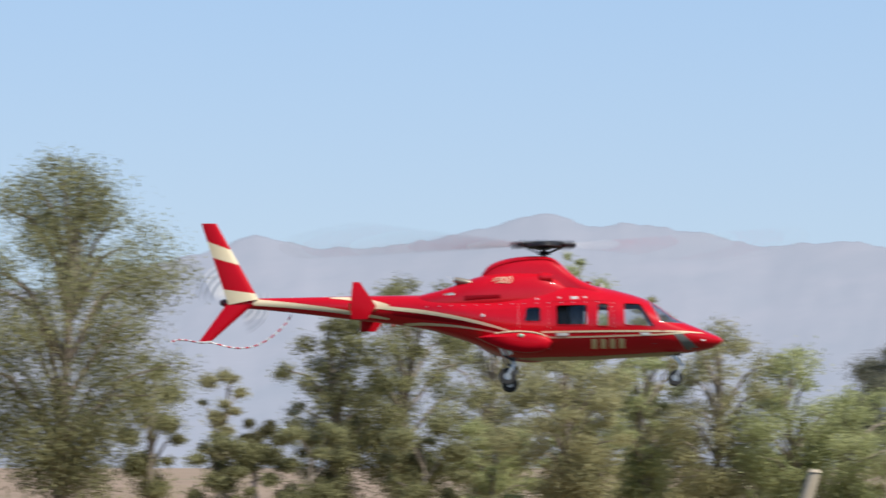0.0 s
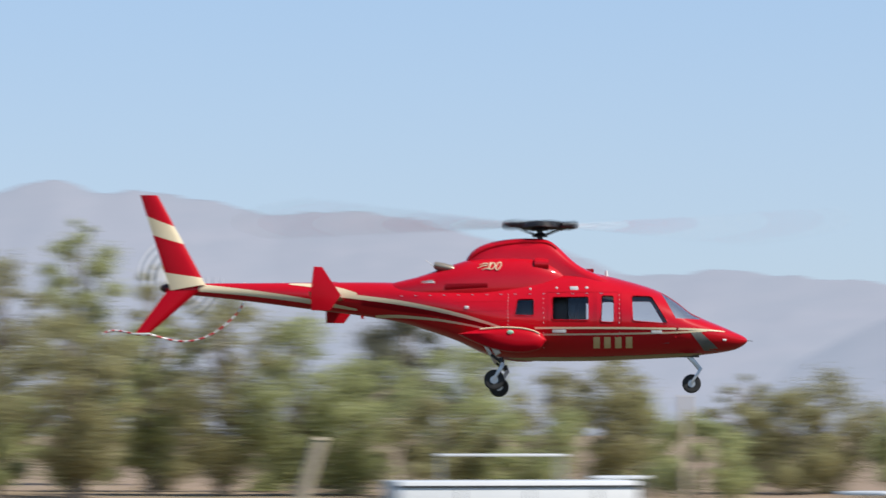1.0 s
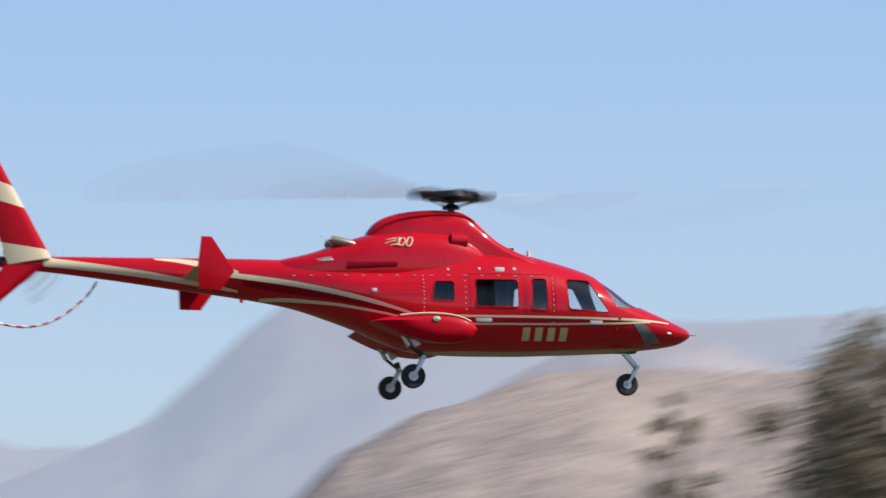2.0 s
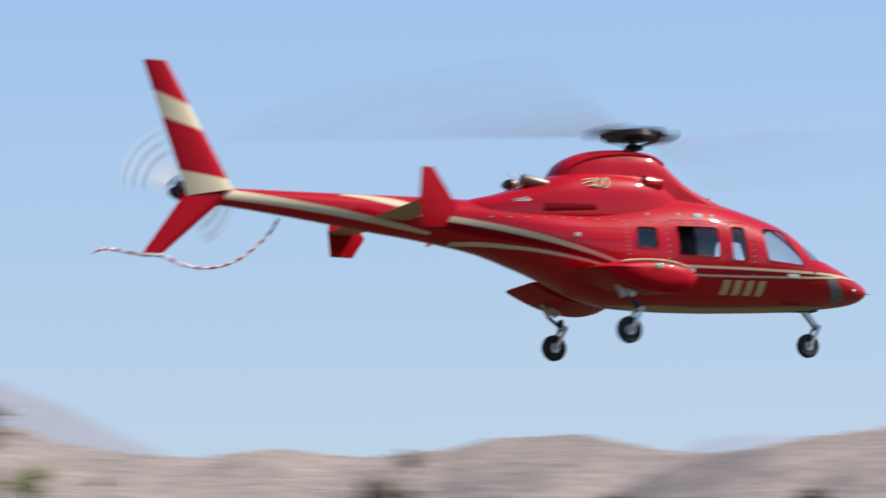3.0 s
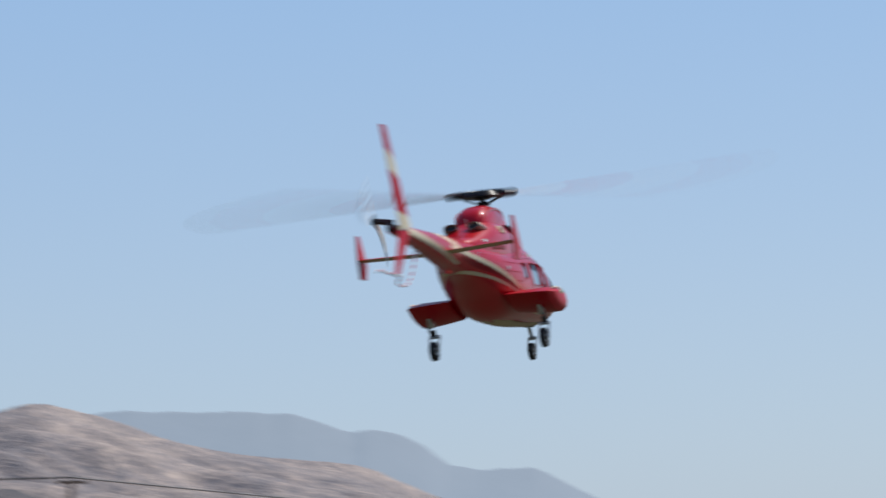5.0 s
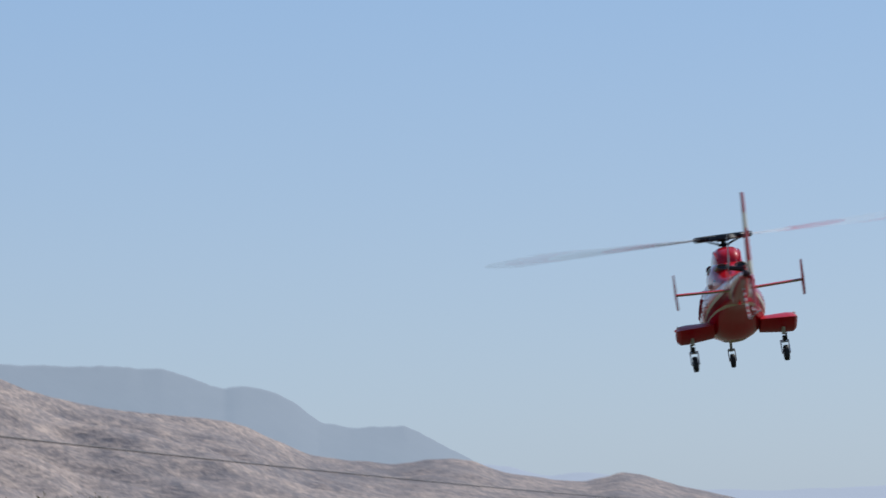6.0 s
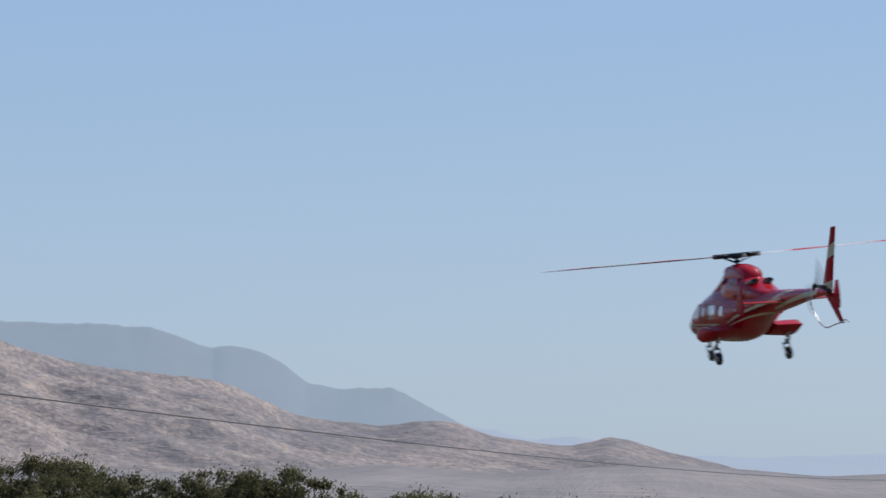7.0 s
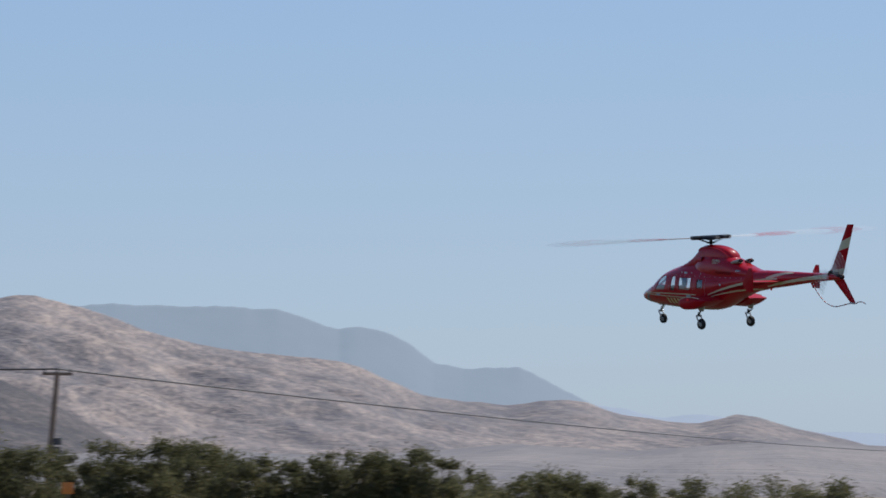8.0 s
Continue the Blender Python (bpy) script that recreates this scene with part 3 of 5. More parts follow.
tree("shrub", 0.91, 128, 4.32, 5.14, LEAF_B, "low leafy shrub under the trees", 37, leaves=2700, low=0.0, clumps=20, trunk=0.1, broad=3.0, category="shrub", group="shrubs under the trees")
tree("shrub", 2.48, 134, 4.10, 4.20, LEAF_B, "low leafy shrub under the trees", 38, leaves=2700, low=0.0, clumps=20, trunk=0.1, broad=3.0, category="shrub", group="shrubs under the trees")
tree("shrub", 3.98, 134, 4.17, 4.77, LEAF_A, "low leafy shrub under the trees", 39, leaves=2700, low=0.0, clumps=20, trunk=0.1, broad=3.0, category="shrub", group="shrubs under the trees")
tree("shrub", 5.65, 134, 3.26, 4.51, LEAF_B, "low leafy shrub under the trees", 40, leaves=2700, low=0.0, clumps=20, trunk=0.1, broad=3.0, category="shrub", group="shrubs under the trees")
tree("shrub", 7.10, 128, 4.14, 3.98, LEAF_A, "low leafy shrub under the trees", 41, leaves=2700, low=0.0, clumps=20, trunk=0.1, broad=3.0, category="shrub", group="shrubs under the trees")
tree("shrub", 9.03, 118, 3.63, 4.19, LEAF_A, "low leafy shrub under the trees", 42, leaves=2700, low=0.0, clumps=20, trunk=0.1, broad=3.0, category="shrub", group="shrubs under the trees")
tree("shrub", 10.53, 118, 3.09, 4.55, LEAF_B, "low leafy shrub under the trees", 43, leaves=2700, low=0.0, clumps=20, trunk=0.1, broad=3.0, category="shrub", group="shrubs under the trees")
tree("shrub", 12.39, 128, 3.89, 3.96, LEAF_B, "low leafy shrub under the trees", 44, leaves=2700, low=0.0, clumps=20, trunk=0.1, broad=3.0, category="shrub", group="shrubs under the trees")
tree("shrub", 13.58, 118, 3.13, 4.31, LEAF_B, "low leafy shrub under the trees", 45, leaves=2700, low=0.0, clumps=20, trunk=0.1, broad=3.0, category="shrub", group="shrubs under the trees")
tree("shrub", 15.28, 128, 4.20, 4.09, LEAF_A, "low leafy shrub under the trees", 46, leaves=2700, low=0.0, clumps=20, trunk=0.1, broad=3.0, category="shrub", group="shrubs under the trees")
tree("shrub", 17.39, 118, 3.12, 3.34, LEAF_B, "low leafy shrub under the trees", 47, leaves=2700, low=0.0, clumps=20, trunk=0.1, broad=3.0, category="shrub", group="shrubs under the trees")
tree("shrub", 18.87, 128, 3.44, 4.57, LEAF_A, "low leafy shrub under the trees", 48, leaves=2700, low=0.0, clumps=20, trunk=0.1, broad=3.0, category="shrub", group="shrubs under the trees")
tree("shrub", 20.07, 118, 3.53, 3.22, LEAF_B, "low leafy shrub under the trees", 49, leaves=2700, low=0.0, clumps=20, trunk=0.1, broad=3.0, category="shrub", group="shrubs under the trees")
tree("shrub", 22.03, 128, 3.12, 5.20, LEAF_B, "low leafy shrub under the trees", 50, leaves=2700, low=0.0, clumps=20, trunk=0.1, broad=3.0, category="shrub", group="shrubs under the trees")
tree("shrub", 74.59, 86, 2.86, 3.03, LEAF_E, "dense dark green shrub in a hedge row below the hills", 51, leaves=6500, low=0.0, clumps=60, size=0.15, trunk=0.05, broad=3.0, category="shrub", group="hedge row below the hills", fine=1.8)
tree("shrub", 75.36, 90, 3.01, 3.25, LEAF_E, "dense dark green shrub in a hedge row below the hills", 52, leaves=6500, low=0.0, clumps=60, size=0.15, trunk=0.05, broad=3.0, category="shrub", group="hedge row below the hills", fine=1.8)
tree("shrub", 76.13, 95, 3.12, 3.25, LEAF_E, "dense dark green shrub in a hedge row below the hills", 53, leaves=6500, low=0.0, clumps=60, size=0.15, trunk=0.05, broad=3.0, category="shrub", group="hedge row below the hills", fine=1.8)
tree("shrub", 76.59, 86, 3.36, 2.58, LEAF_E, "dense dark green shrub in a hedge row below the hills", 54, leaves=6500, low=0.0, clumps=60, size=0.15, trunk=0.05, broad=3.0, category="shrub", group="hedge row below the hills", fine=1.8)
tree("shrub", 77.05, 86, 2.86, 3.14, LEAF_E, "dense dark green shrub in a hedge row below the hills", 55, leaves=6500, low=0.0, clumps=60, size=0.15, trunk=0.05, broad=3.0, category="shrub", group="hedge row below the hills", fine=1.8)
tree("shrub", 77.67, 90, 2.82, 2.55, LEAF_E, "dense dark green shrub in a hedge row below the hills", 56, leaves=6500, low=0.0, clumps=60, size=0.15, trunk=0.05, broad=3.0, category="shrub", group="hedge row below the hills", fine=1.8)
tree("shrub", 78.28, 90, 2.79, 3.00, LEAF_E, "dense dark green shrub in a hedge row below the hills", 57, leaves=6500, low=0.0, clumps=60, size=0.15, trunk=0.05, broad=3.0, category="shrub", group="hedge row below the hills", fine=1.8)
tree("shrub", 78.90, 86, 2.83, 2.62, LEAF_E, "dense dark green shrub in a hedge row below the hills", 58, leaves=6500, low=0.0, clumps=60, size=0.15, trunk=0.05, broad=3.0, category="shrub", group="hedge row below the hills", fine=1.8)
tree("shrub", 79.46, 86, 2.92, 2.65, LEAF_E, "dense dark green shrub in a hedge row below the hills", 59, leaves=6500, low=0.0, clumps=60, size=0.15, trunk=0.05, broad=3.0, category="shrub", group="hedge row below the hills", fine=1.8)
tree("shrub", 79.77, 90, 2.88, 2.58, LEAF_E, "dense dark green shrub in a hedge row below the hills", 60, leaves=6500, low=0.0, clumps=60, size=0.15, trunk=0.05, broad=3.0, category="shrub", group="hedge row below the hills", fine=1.8)
tree("shrub", 80.34, 90, 2.88, 3.39, LEAF_E, "dense dark green shrub in a hedge row below the hills", 61, leaves=6500, low=0.0, clumps=60, size=0.15, trunk=0.05, broad=3.0, category="shrub", group="hedge row below the hills", fine=1.8)
tree("shrub", 80.39, 95, 3.05, 2.65, LEAF_E, "dense dark green shrub in a hedge row below the hills", 62, leaves=6500, low=0.0, clumps=60, size=0.15, trunk=0.05, broad=3.0, category="shrub", group="hedge row below the hills", fine=1.8)
tree("shrub", 80.95, 86, 2.68, 2.70, LEAF_E, "dense dark green shrub in a hedge row below the hills", 63, leaves=6500, low=0.0, clumps=60, size=0.15, trunk=0.05, broad=3.0, category="shrub", group="hedge row below the hills", fine=1.8)
tree("shrub", 81.57, 86, 2.62, 2.42, LEAF_E, "dense dark green shrub in a hedge row below the hills", 64, leaves=6500, low=0.0, clumps=60, size=0.15, trunk=0.05, broad=3.0, category="shrub", group="hedge row below the hills", fine=1.8)
tree("shrub", 82.19, 86, 2.58, 2.36, LEAF_E, "dense dark green shrub in a hedge row below the hills", 65, leaves=6500, low=0.0, clumps=60, size=0.15, trunk=0.05, broad=3.0, category="shrub", group="hedge row below the hills", fine=1.8)
tree("shrub", 82.80, 86, 2.62, 2.86, LEAF_E, "dense dark green shrub in a hedge row below the hills", 66, leaves=6500, low=0.0, clumps=60, size=0.15, trunk=0.05, broad=3.0, category="shrub", group="hedge row below the hills", fine=1.8)
tree("shrub", 83.37, 86, 2.71, 2.87, LEAF_E, "dense dark green shrub in a hedge row below the hills", 67, leaves=6500, low=0.0, clumps=60, size=0.15, trunk=0.05, broad=3.0, category="shrub", group="hedge row below the hills", fine=1.8)
tree("shrub", 83.93, 95, 2.74, 3.06, LEAF_E, "dense dark green shrub in a hedge row below the hills", 68, leaves=6500, low=0.0, clumps=60, size=0.15, trunk=0.05, broad=3.0, category="shrub", group="hedge row below the hills", fine=1.8)
tree("shrub", 84.03, 86, 2.77, 2.61, LEAF_E, "dense dark green shrub in a hedge row below the hills", 69, leaves=6500, low=0.0, clumps=60, size=0.15, trunk=0.05, broad=3.0, category="shrub", group="hedge row below the hills", fine=1.8)
tree("shrub", 84.65, 86, 2.40, 2.43, LEAF_E, "dense dark green shrub in a hedge row below the hills", 70, leaves=6500, low=0.0, clumps=60, size=0.15, trunk=0.05, broad=3.0, category="shrub", group="hedge row below the hills", fine=1.8)
tree("shrub", 85.27, 95, 2.09, 2.85, LEAF_E, "dense dark green shrub in a hedge row below the hills", 71, leaves=6500, low=0.0, clumps=60, size=0.15, trunk=0.05, broad=3.0, category="shrub", group="hedge row below the hills", fine=1.8)
tree("shrub", 86.04, 90, 2.08, 3.05, LEAF_E, "dense dark green shrub in a hedge row below the hills", 72, leaves=6500, low=0.0, clumps=60, size=0.15, trunk=0.05, broad=3.0, category="shrub", group="hedge row below the hills", fine=1.8)
tree("shrub", 86.81, 86, 1.97, 2.75, LEAF_E, "dense dark green shrub in a hedge row below the hills", 73, leaves=6500, low=0.0, clumps=60, size=0.15, trunk=0.05, broad=3.0, category="shrub", group="hedge row below the hills", fine=1.8)
tree("shrub", 87.12, 86, 2.00, 2.72, LEAF_E, "dense dark green shrub in a hedge row below the hills", 74, leaves=6500, low=0.0, clumps=60, size=0.15, trunk=0.05, broad=3.0, category="shrub", group="hedge row below the hills", fine=1.8)
tree("shrub", 88.14, 90, 1.82, 2.46, LEAF_E, "dense dark green shrub in a hedge row below the hills", 75, leaves=6500, low=0.0, clumps=60, size=0.15, trunk=0.05, broad=3.0, category="shrub", group="hedge row below the hills", fine=1.8)
tree("shrub", 89.17, 90, 1.69, 2.85, LEAF_E, "dense dark green shrub in a hedge row below the hills", 76, leaves=6500, low=0.0, clumps=60, size=0.15, trunk=0.05, broad=3.0, category="shrub", group="hedge row below the hills", fine=1.8)
tree("shrub", 90.51, 95, 1.65, 3.46, LEAF_E, "dense dark green shrub in a hedge row below the hills", 77, leaves=6500, low=0.0, clumps=60, size=0.15, trunk=0.05, broad=3.0, category="shrub", group="hedge row below the hills", fine=1.8)
tree("shrub", 91.74, 86, 1.66, 2.77, LEAF_E, "dense dark green shrub in a hedge row below the hills", 78, leaves=6500, low=0.0, clumps=60, size=0.15, trunk=0.05, broad=3.0, category="shrub", group="hedge row below the hills", fine=1.8)


# ---- parked vehicles, posts and the power line ----
def wheel_bm(bm, c, r, w):
    tube(bm, (c[0], c[1] - w / 2, c[2]), (c[0], c[1] + w / 2, c[2]), r, seg=20)


def build_trailer(deg, dist):
    """A long white box trailer with a ribbed roof edge and a small cab beyond its end."""
    p = at_angle(deg, dist)
    ob = thing("utility_trailer", "long white enclosed trailer parked in dry grass", "trailer", m=pose(p.x, p.y, 0, 0, 0, -deg + 12))
    L = 4.9
    bm = bmesh.new()
    box(bm, (-L / 2, -0.95, 0.42), (L / 2, 0.95, 1.46), 0.05)
    part("body", bm, WHITE, ob)
    bm = bmesh.new()
    box(bm, (-L / 2 - 0.02, -0.98, 1.33), (L / 2 + 0.02, -0.955, 1.37), 0.006)
    part("roof_rail", bm, DARKTRIM, ob, "dark trim strip")
    for x in (-1.2, 0.2, 1.6):
        bm = bmesh.new()
        box(bm, (x - 0.012, -0.965, 0.5), (x + 0.012, -0.952, 1.32))
        part("panel_seam", bm, DARKTRIM, ob)
    for x in (-0.5, 0.45):
        for y in (-0.9, 0.9):
            bm = bmesh.new()
            wheel_bm(bm, (x, y, 0.33), 0.33, 0.2)
            wheel = part("wheel", bm, RUBBER, ob)
            bm = bmesh.new()
            wheel_bm(bm, (x, y + (0.02 if y > 0 else -0.02), 0.33), 0.18, 0.2)
            part("rim", bm, STEEL, wheel)
    bm = bmesh.new()
    tube(bm, (-L / 2, 0.3, 0.5), (-L / 2 - 1.0, 0, 0.45), 0.04)
    tube(bm, (-L / 2, -0.3, 0.5), (-L / 2 - 1.0, 0, 0.45), 0.04)
    part("drawbar", bm, DARKTRIM, ob)


def build_cart(deg, dist, label, s=1.0, turn=12):
    """A small white utility cart with a roof on thin posts and a windscreen."""
    p = at_angle(deg, dist)
    ob = thing("utility_cart", label, "cart", m=pose(p.x, p.y, 0, 0, 0, -deg + turn) @ Matrix.Scale(s, 4))
    bm = bmesh.new()
    box(bm, (-1.1, -0.6, 0.35), (1.1, 0.6, 0.85), 0.1)
    part("body", bm, WHITE, ob)
    bm = bmesh.new()
    box(bm, (-0.75, -0.58, 1.62), (0.6, 0.58, 1.70), 0.035)
    part("roof", bm, WHITE, ob)
    for x, x2 in ((-0.7, -0.7), (0.75, 0.5)):
        for y in (-0.55, 0.55):
            bm = bmesh.new()
            tube(bm, (x, y, 0.8), (x2, y, 1.64), 0.025)
            part("post", bm, DARKTRIM, ob)
    bm = bmesh.new()
    box(bm, (-0.012, -0.52, -0.36), (0.012, 0.52, 0.36), 0, pose(0.63, 0, 1.24, 0, -17, 0))
    part("windscreen", bm, GLASS, ob)
    bm = bmesh.new()
    box(bm, (-0.55, -0.5, 0.85), (0.1, 0.5, 1.05), 0.05)
    box(bm, (-0.62, -0.5, 1.0), (-0.5, 0.5, 1.42), 0.05)
    part("bench", bm, SEAT, ob)
    for x in (-0.75, 0.75):
        for y in (-0.55, 0.55):
            bm = bmesh.new()
            wheel_bm(bm, (x, y, 0.24), 0.24, 0.18)
            part("wheel", bm, RUBBER, ob)


def build_canopy(deg, dist, width, z):
    """A low white roof sheet on four posts."""
    p = at_angle(deg, dist)
    ob = thing("sunshade", "white flat sunshade roof on thin posts", "sunshade", m=pose(p.x, p.y, 0, 0, 0, -deg + 2))
    bm = bmesh.new()
    box(bm, (-width / 2, -1.4, z - 0.03), (width / 2, 1.4, z + 0.03), 0.012)
    part("roof_sheet", bm, WHITE, ob)
    for x in (-width / 2 + 0.1, width / 2 - 0.1):
        for y in (-1.3, 1.3):
            bm = bmesh.new()
            tube(bm, (x, y, 0), (x, y, z - 0.04), 0.035)
            part("post", bm, STEEL, ob)


def build_post(deg, dist, z, r, label, lean=0.03):
    p = at_angle(deg, dist)
    ob = thing("post", label, "post", m=pose(p.x, p.y, 0))
    bm = bmesh.new()
    tube(bm, (0, 0, -0.3), (lean, 0, z), r * 1.1, r, 14)
    part("shaft", bm, TANPOST, ob)
    bm = bmesh.new()
    tube(bm, (lean, 0, z), (lean + 0.006, 0, z + 0.06), r * 1.15, r * 0.7, 14)
    part("cap", bm, TANPOST, ob)


def build_marker(deg, dist):
    p = at_angle(deg, dist)
    ob = thing("marker_sign", "small plain orange marker panel on a stake", "marker", m=pose(p.x, p.y, 0, 0, 0, -deg))
    bm = bmesh.new()
    tube(bm, (0, 0, -0.1), (0, 0, 1.9), 0.02)
    part("stake", bm, POLEWOOD, ob)
    bm = bmesh.new()
    box(bm, (-0.15, -0.035, 1.68), (0.15, -0.02, 1.98), 0.004)
    part("panel", bm, ORANGE, ob)


build_trailer(10.15, 64)
build_cart(12.16, 66, "small white utility cart with a roof beside the trailer", 0.9, 80)
build_cart(16.72, 56, "small white roofed cart parked in the field", 0.82, 70)
build_cart(18.09, 56, "small white roofed cart parked in the field", 0.84)
build_canopy(9.97, 82, 3.3, 1.85)
build_post(5.93, 60, 2.28, 0.12, "tan weathered post leaning in the field", 0.82)
build_post(13.31, 112, 3.7, 0.11, "slender pale post before the trees")
build_marker(77.92, 82)


def build_pole(p, z, turn):
    ob = thing("utility_pole", "weathered wooden utility pole with crossarm and insulators", "utility pole", "power line", m=pose(p.x, p.y, 0, 0, 0, turn))
    bm = bmesh.new()
    tube(bm, (-0.40, 0.57, -0.4), (0, 0, z), 0.17, 0.12, 14)
    part("shaft", bm, POLEWOOD, ob)
    bm = bmesh.new()
    box(bm, (-0.75, -0.07, z - 0.16), (0.75, 0.07, z - 0.02), 0.015)
    part("crossarm", bm, POLEWOOD, ob)
    for x in (-0.65, 0.0, 0.65):
        bm = bmesh.new()
        tube(bm, (x, 0, z - 0.02), (x, 0, z + 0.16), 0.05, 0.035, 8)
        part("insulator", bm, DARKTRIM, ob)
    for z2, r in ((z * 0.52, 0.24), (z * 0.46, 0.2)):
        bm = bmesh.new()
        tube(bm, (0, -0.05, z2 - 0.16), (0, -0.05, z2 + 0.16), r, r * 0.9, 10)
        part("collar", bm, DARKTRIM, ob)
    return ob


def build_wire(a, c, sag):
    n = 40
    pts = [a.lerp(c, i / n) - Vector((0, 0, 4 * sag * (i / n) * (1 - i / n))) for i in range(n + 1)]
    bm = bmesh.new()
    pipe(bm, pts, 0.042, 6)
    me = bpy.data.meshes.new("power_cable")
    bm.to_mesh(me)
    me.materials.append(DARKTRIM)
    bm.free()
    tagged(new("power_cable", me), "thin dark sagging overhead power cable", "cable", "power line")


P1, P2, P0 = at_angle(77.72, 150), at_angle(96.00, 600), at_angle(71.61, 150)
for place, top in ((P1, 6.83), (P2, 4.6), (P0, 7.1)):
    build_pole(place, top, -55)
build_wire(P1 + Vector((0, 0, 6.83 + 0.14)), P2 + Vector((0, 0, 4.6 + 0.14)), 1.6)
build_wire(P0 + Vector((0, 0, 7.1 + 0.14)), P1 + Vector((0, 0, 6.83 + 0.14)), 0.15)


# ---- the helicopter: x forward, y to its left, z up; metres ----
# stations of the hull: x, top, bottom, half width, height of the widest line
HULL = np.array([
    (-1.645, 0.326, 0.288, 0.020, 0.307), (-1.48, 0.333, 0.276, 0.030, 0.305), (-1.24, 0.333, 0.247, 0.043, 0.292),
    (-0.99, 0.333, 0.212, 0.057, 0.274), (-0.84, 0.333, 0.193, 0.067, 0.265), (-0.67, 0.331, 0.166, 0.088, 0.252),
    (-0.58, 0.326, 0.146, 0.106, 0.240), (-0.48, 0.318, 0.114, 0.128, 0.225), (-0.38, 0.315, 0.078, 0.148, 0.208),
    (-0.24, 0.318, 0.018, 0.168, 0.180), (-0.14, 0.336, -0.008, 0.176, 0.165), (0.00, 0.364, -0.017, 0.179, 0.155),
    (0.18, 0.374, -0.018, 0.180, 0.150), (0.27, 0.357, -0.017, 0.180, 0.148), (0.36, 0.334, -0.014, 0.178, 0.145),
    (0.455, 0.306, -0.011, 0.174, 0.138), (0.52, 0.281, -0.008, 0.168, 0.130), (0.595, 0.234, -0.005, 0.157, 0.118),
    (0.655, 0.186, -0.002, 0.143, 0.106), (0.71, 0.160, 0.004, 0.125, 0.096), (0.79, 0.126, 0.014, 0.092, 0.082),
    (0.85, 0.099, 0.027, 0.060, 0.070), (0.885, 0.082, 0.045, 0.032, 0.065), (0.899, 0.070, 0.058, 0.010, 0.064)])
COWL = np.array([
    (-0.66, 0.325, 0.255, 0.066, 0.280), (-0.62, 0.334, 0.250, 0.088, 0.283), (-0.54, 0.352, 0.245, 0.110, 0.290), (-0.46, 0.378, 0.24, 0.124, 0.295),
    (-0.38, 0.406, 0.24, 0.134, 0.300), (-0.30, 0.428, 0.24, 0.141, 0.305), (-0.18, 0.440, 0.24, 0.145, 0.310),
    (-0.06, 0.440, 0.24, 0.144, 0.312), (0.00, 0.432, 0.24, 0.138, 0.312), (0.05, 0.412, 0.24, 0.126, 0.310), (0.10, 0.385, 0.25, 0.108, 0.305), (0.14, 0.362, 0.26, 0.090, 0.300)])
COWL[:, 3] *= 0.90
PYLON = np.array([
    (-0.335, 0.405, 0.30, 0.030, 0.35), (-0.31, 0.450, 0.30, 0.060, 0.36), (-0.27, 0.482, 0.30, 0.074, 0.37), (-0.20, 0.506, 0.30, 0.082, 0.38),
    (-0.10, 0.518, 0.30, 0.086, 0.38), (0.00, 0.516, 0.30, 0.087, 0.37), (0.045, 0.506, 0.30, 0.087, 0.37), (0.08, 0.480, 0.30, 0.087, 0.36),
    (0.12, 0.440, 0.29, 0.090, 0.35), (0.16, 0.404, 0.28, 0.097, 0.34), (0.20, 0.380, 0.27, 0.104, 0.32), (0.26, 0.352, 0.26, 0.110, 0.30), (0.32, 0.325, 0.25, 0.110, 0.28)])


def station(tab, x):
    """Top, bottom, half width and widest height at x, along a smooth curve through the stations."""
    xs = tab[:, 0]
    x = min(max(x, xs[0]), xs[-1])
    i = min(max(int(np.searchsorted(xs, x)) - 1, 0), len(xs) - 2)
    h = xs[i + 1] - xs[i]
    s = (x - xs[i]) / h

    def slope(k):
        k0, k1 = max(k - 1, 0), min(k + 1, len(xs) - 1)
        return (tab[k1] - tab[k0]) / (xs[k1] - xs[k0])
    return ((2 * s**3 - 3 * s * s + 1) * tab[i] + (s**3 - 2 * s * s + s) * h * slope(i) + (3 * s * s - 2 * s**3) * tab[i + 1] + (s**3 - s * s) * h * slope(i + 1))[1:]


def section(tab, x, k, n, pu, pl):
    """Point k of n round the cross-section at x: superellipses above and below the widest line."""
    zt, zb, w, zm = station(tab, x)
    a = math.tau * k / n
    c, s = math.cos(a), math.sin(a)
    p = pu if s >= 0 else pl
    y = w * math.copysign(abs(c) ** (2 / p), c)
    z = zm + (zt - zm if s >= 0 else zm - zb) * math.copysign(abs(s) ** (2 / p), s)
    return y, z


def skin(tab, x, z, pu=2.05, pl=2.0):
    """Half width of the skin at x and height z."""
    zt, zb, w, zm = station(tab, x)
    q = (z - zm) / (zt - zm) if z > zm else (zm - z) / (zm - zb)
    p = pu if z > zm else pl
    return w * max(0.0, 1 - min(1.0, abs(q)) ** p) ** (1 / p)


def loft(tab, xs, n=48, pu=2.05, pl=2.0):
    bm = bmesh.new()
    rings = [[bm.verts.new((x, *section(tab, x, k, n, pu, pl))) for k in range(n)] for x in xs]
    for a, c in zip(rings, rings[1:]):
        for k in range(n):
            bm.faces.new((a[k], a[(k + 1) % n], c[(k + 1) % n], c[k]))
    bm.faces.new(rings[0])
    bm.faces.new(rings[-1][::-1])
    bmesh.ops.recalc_face_normals(bm, faces=bm.faces[:])
    return bm


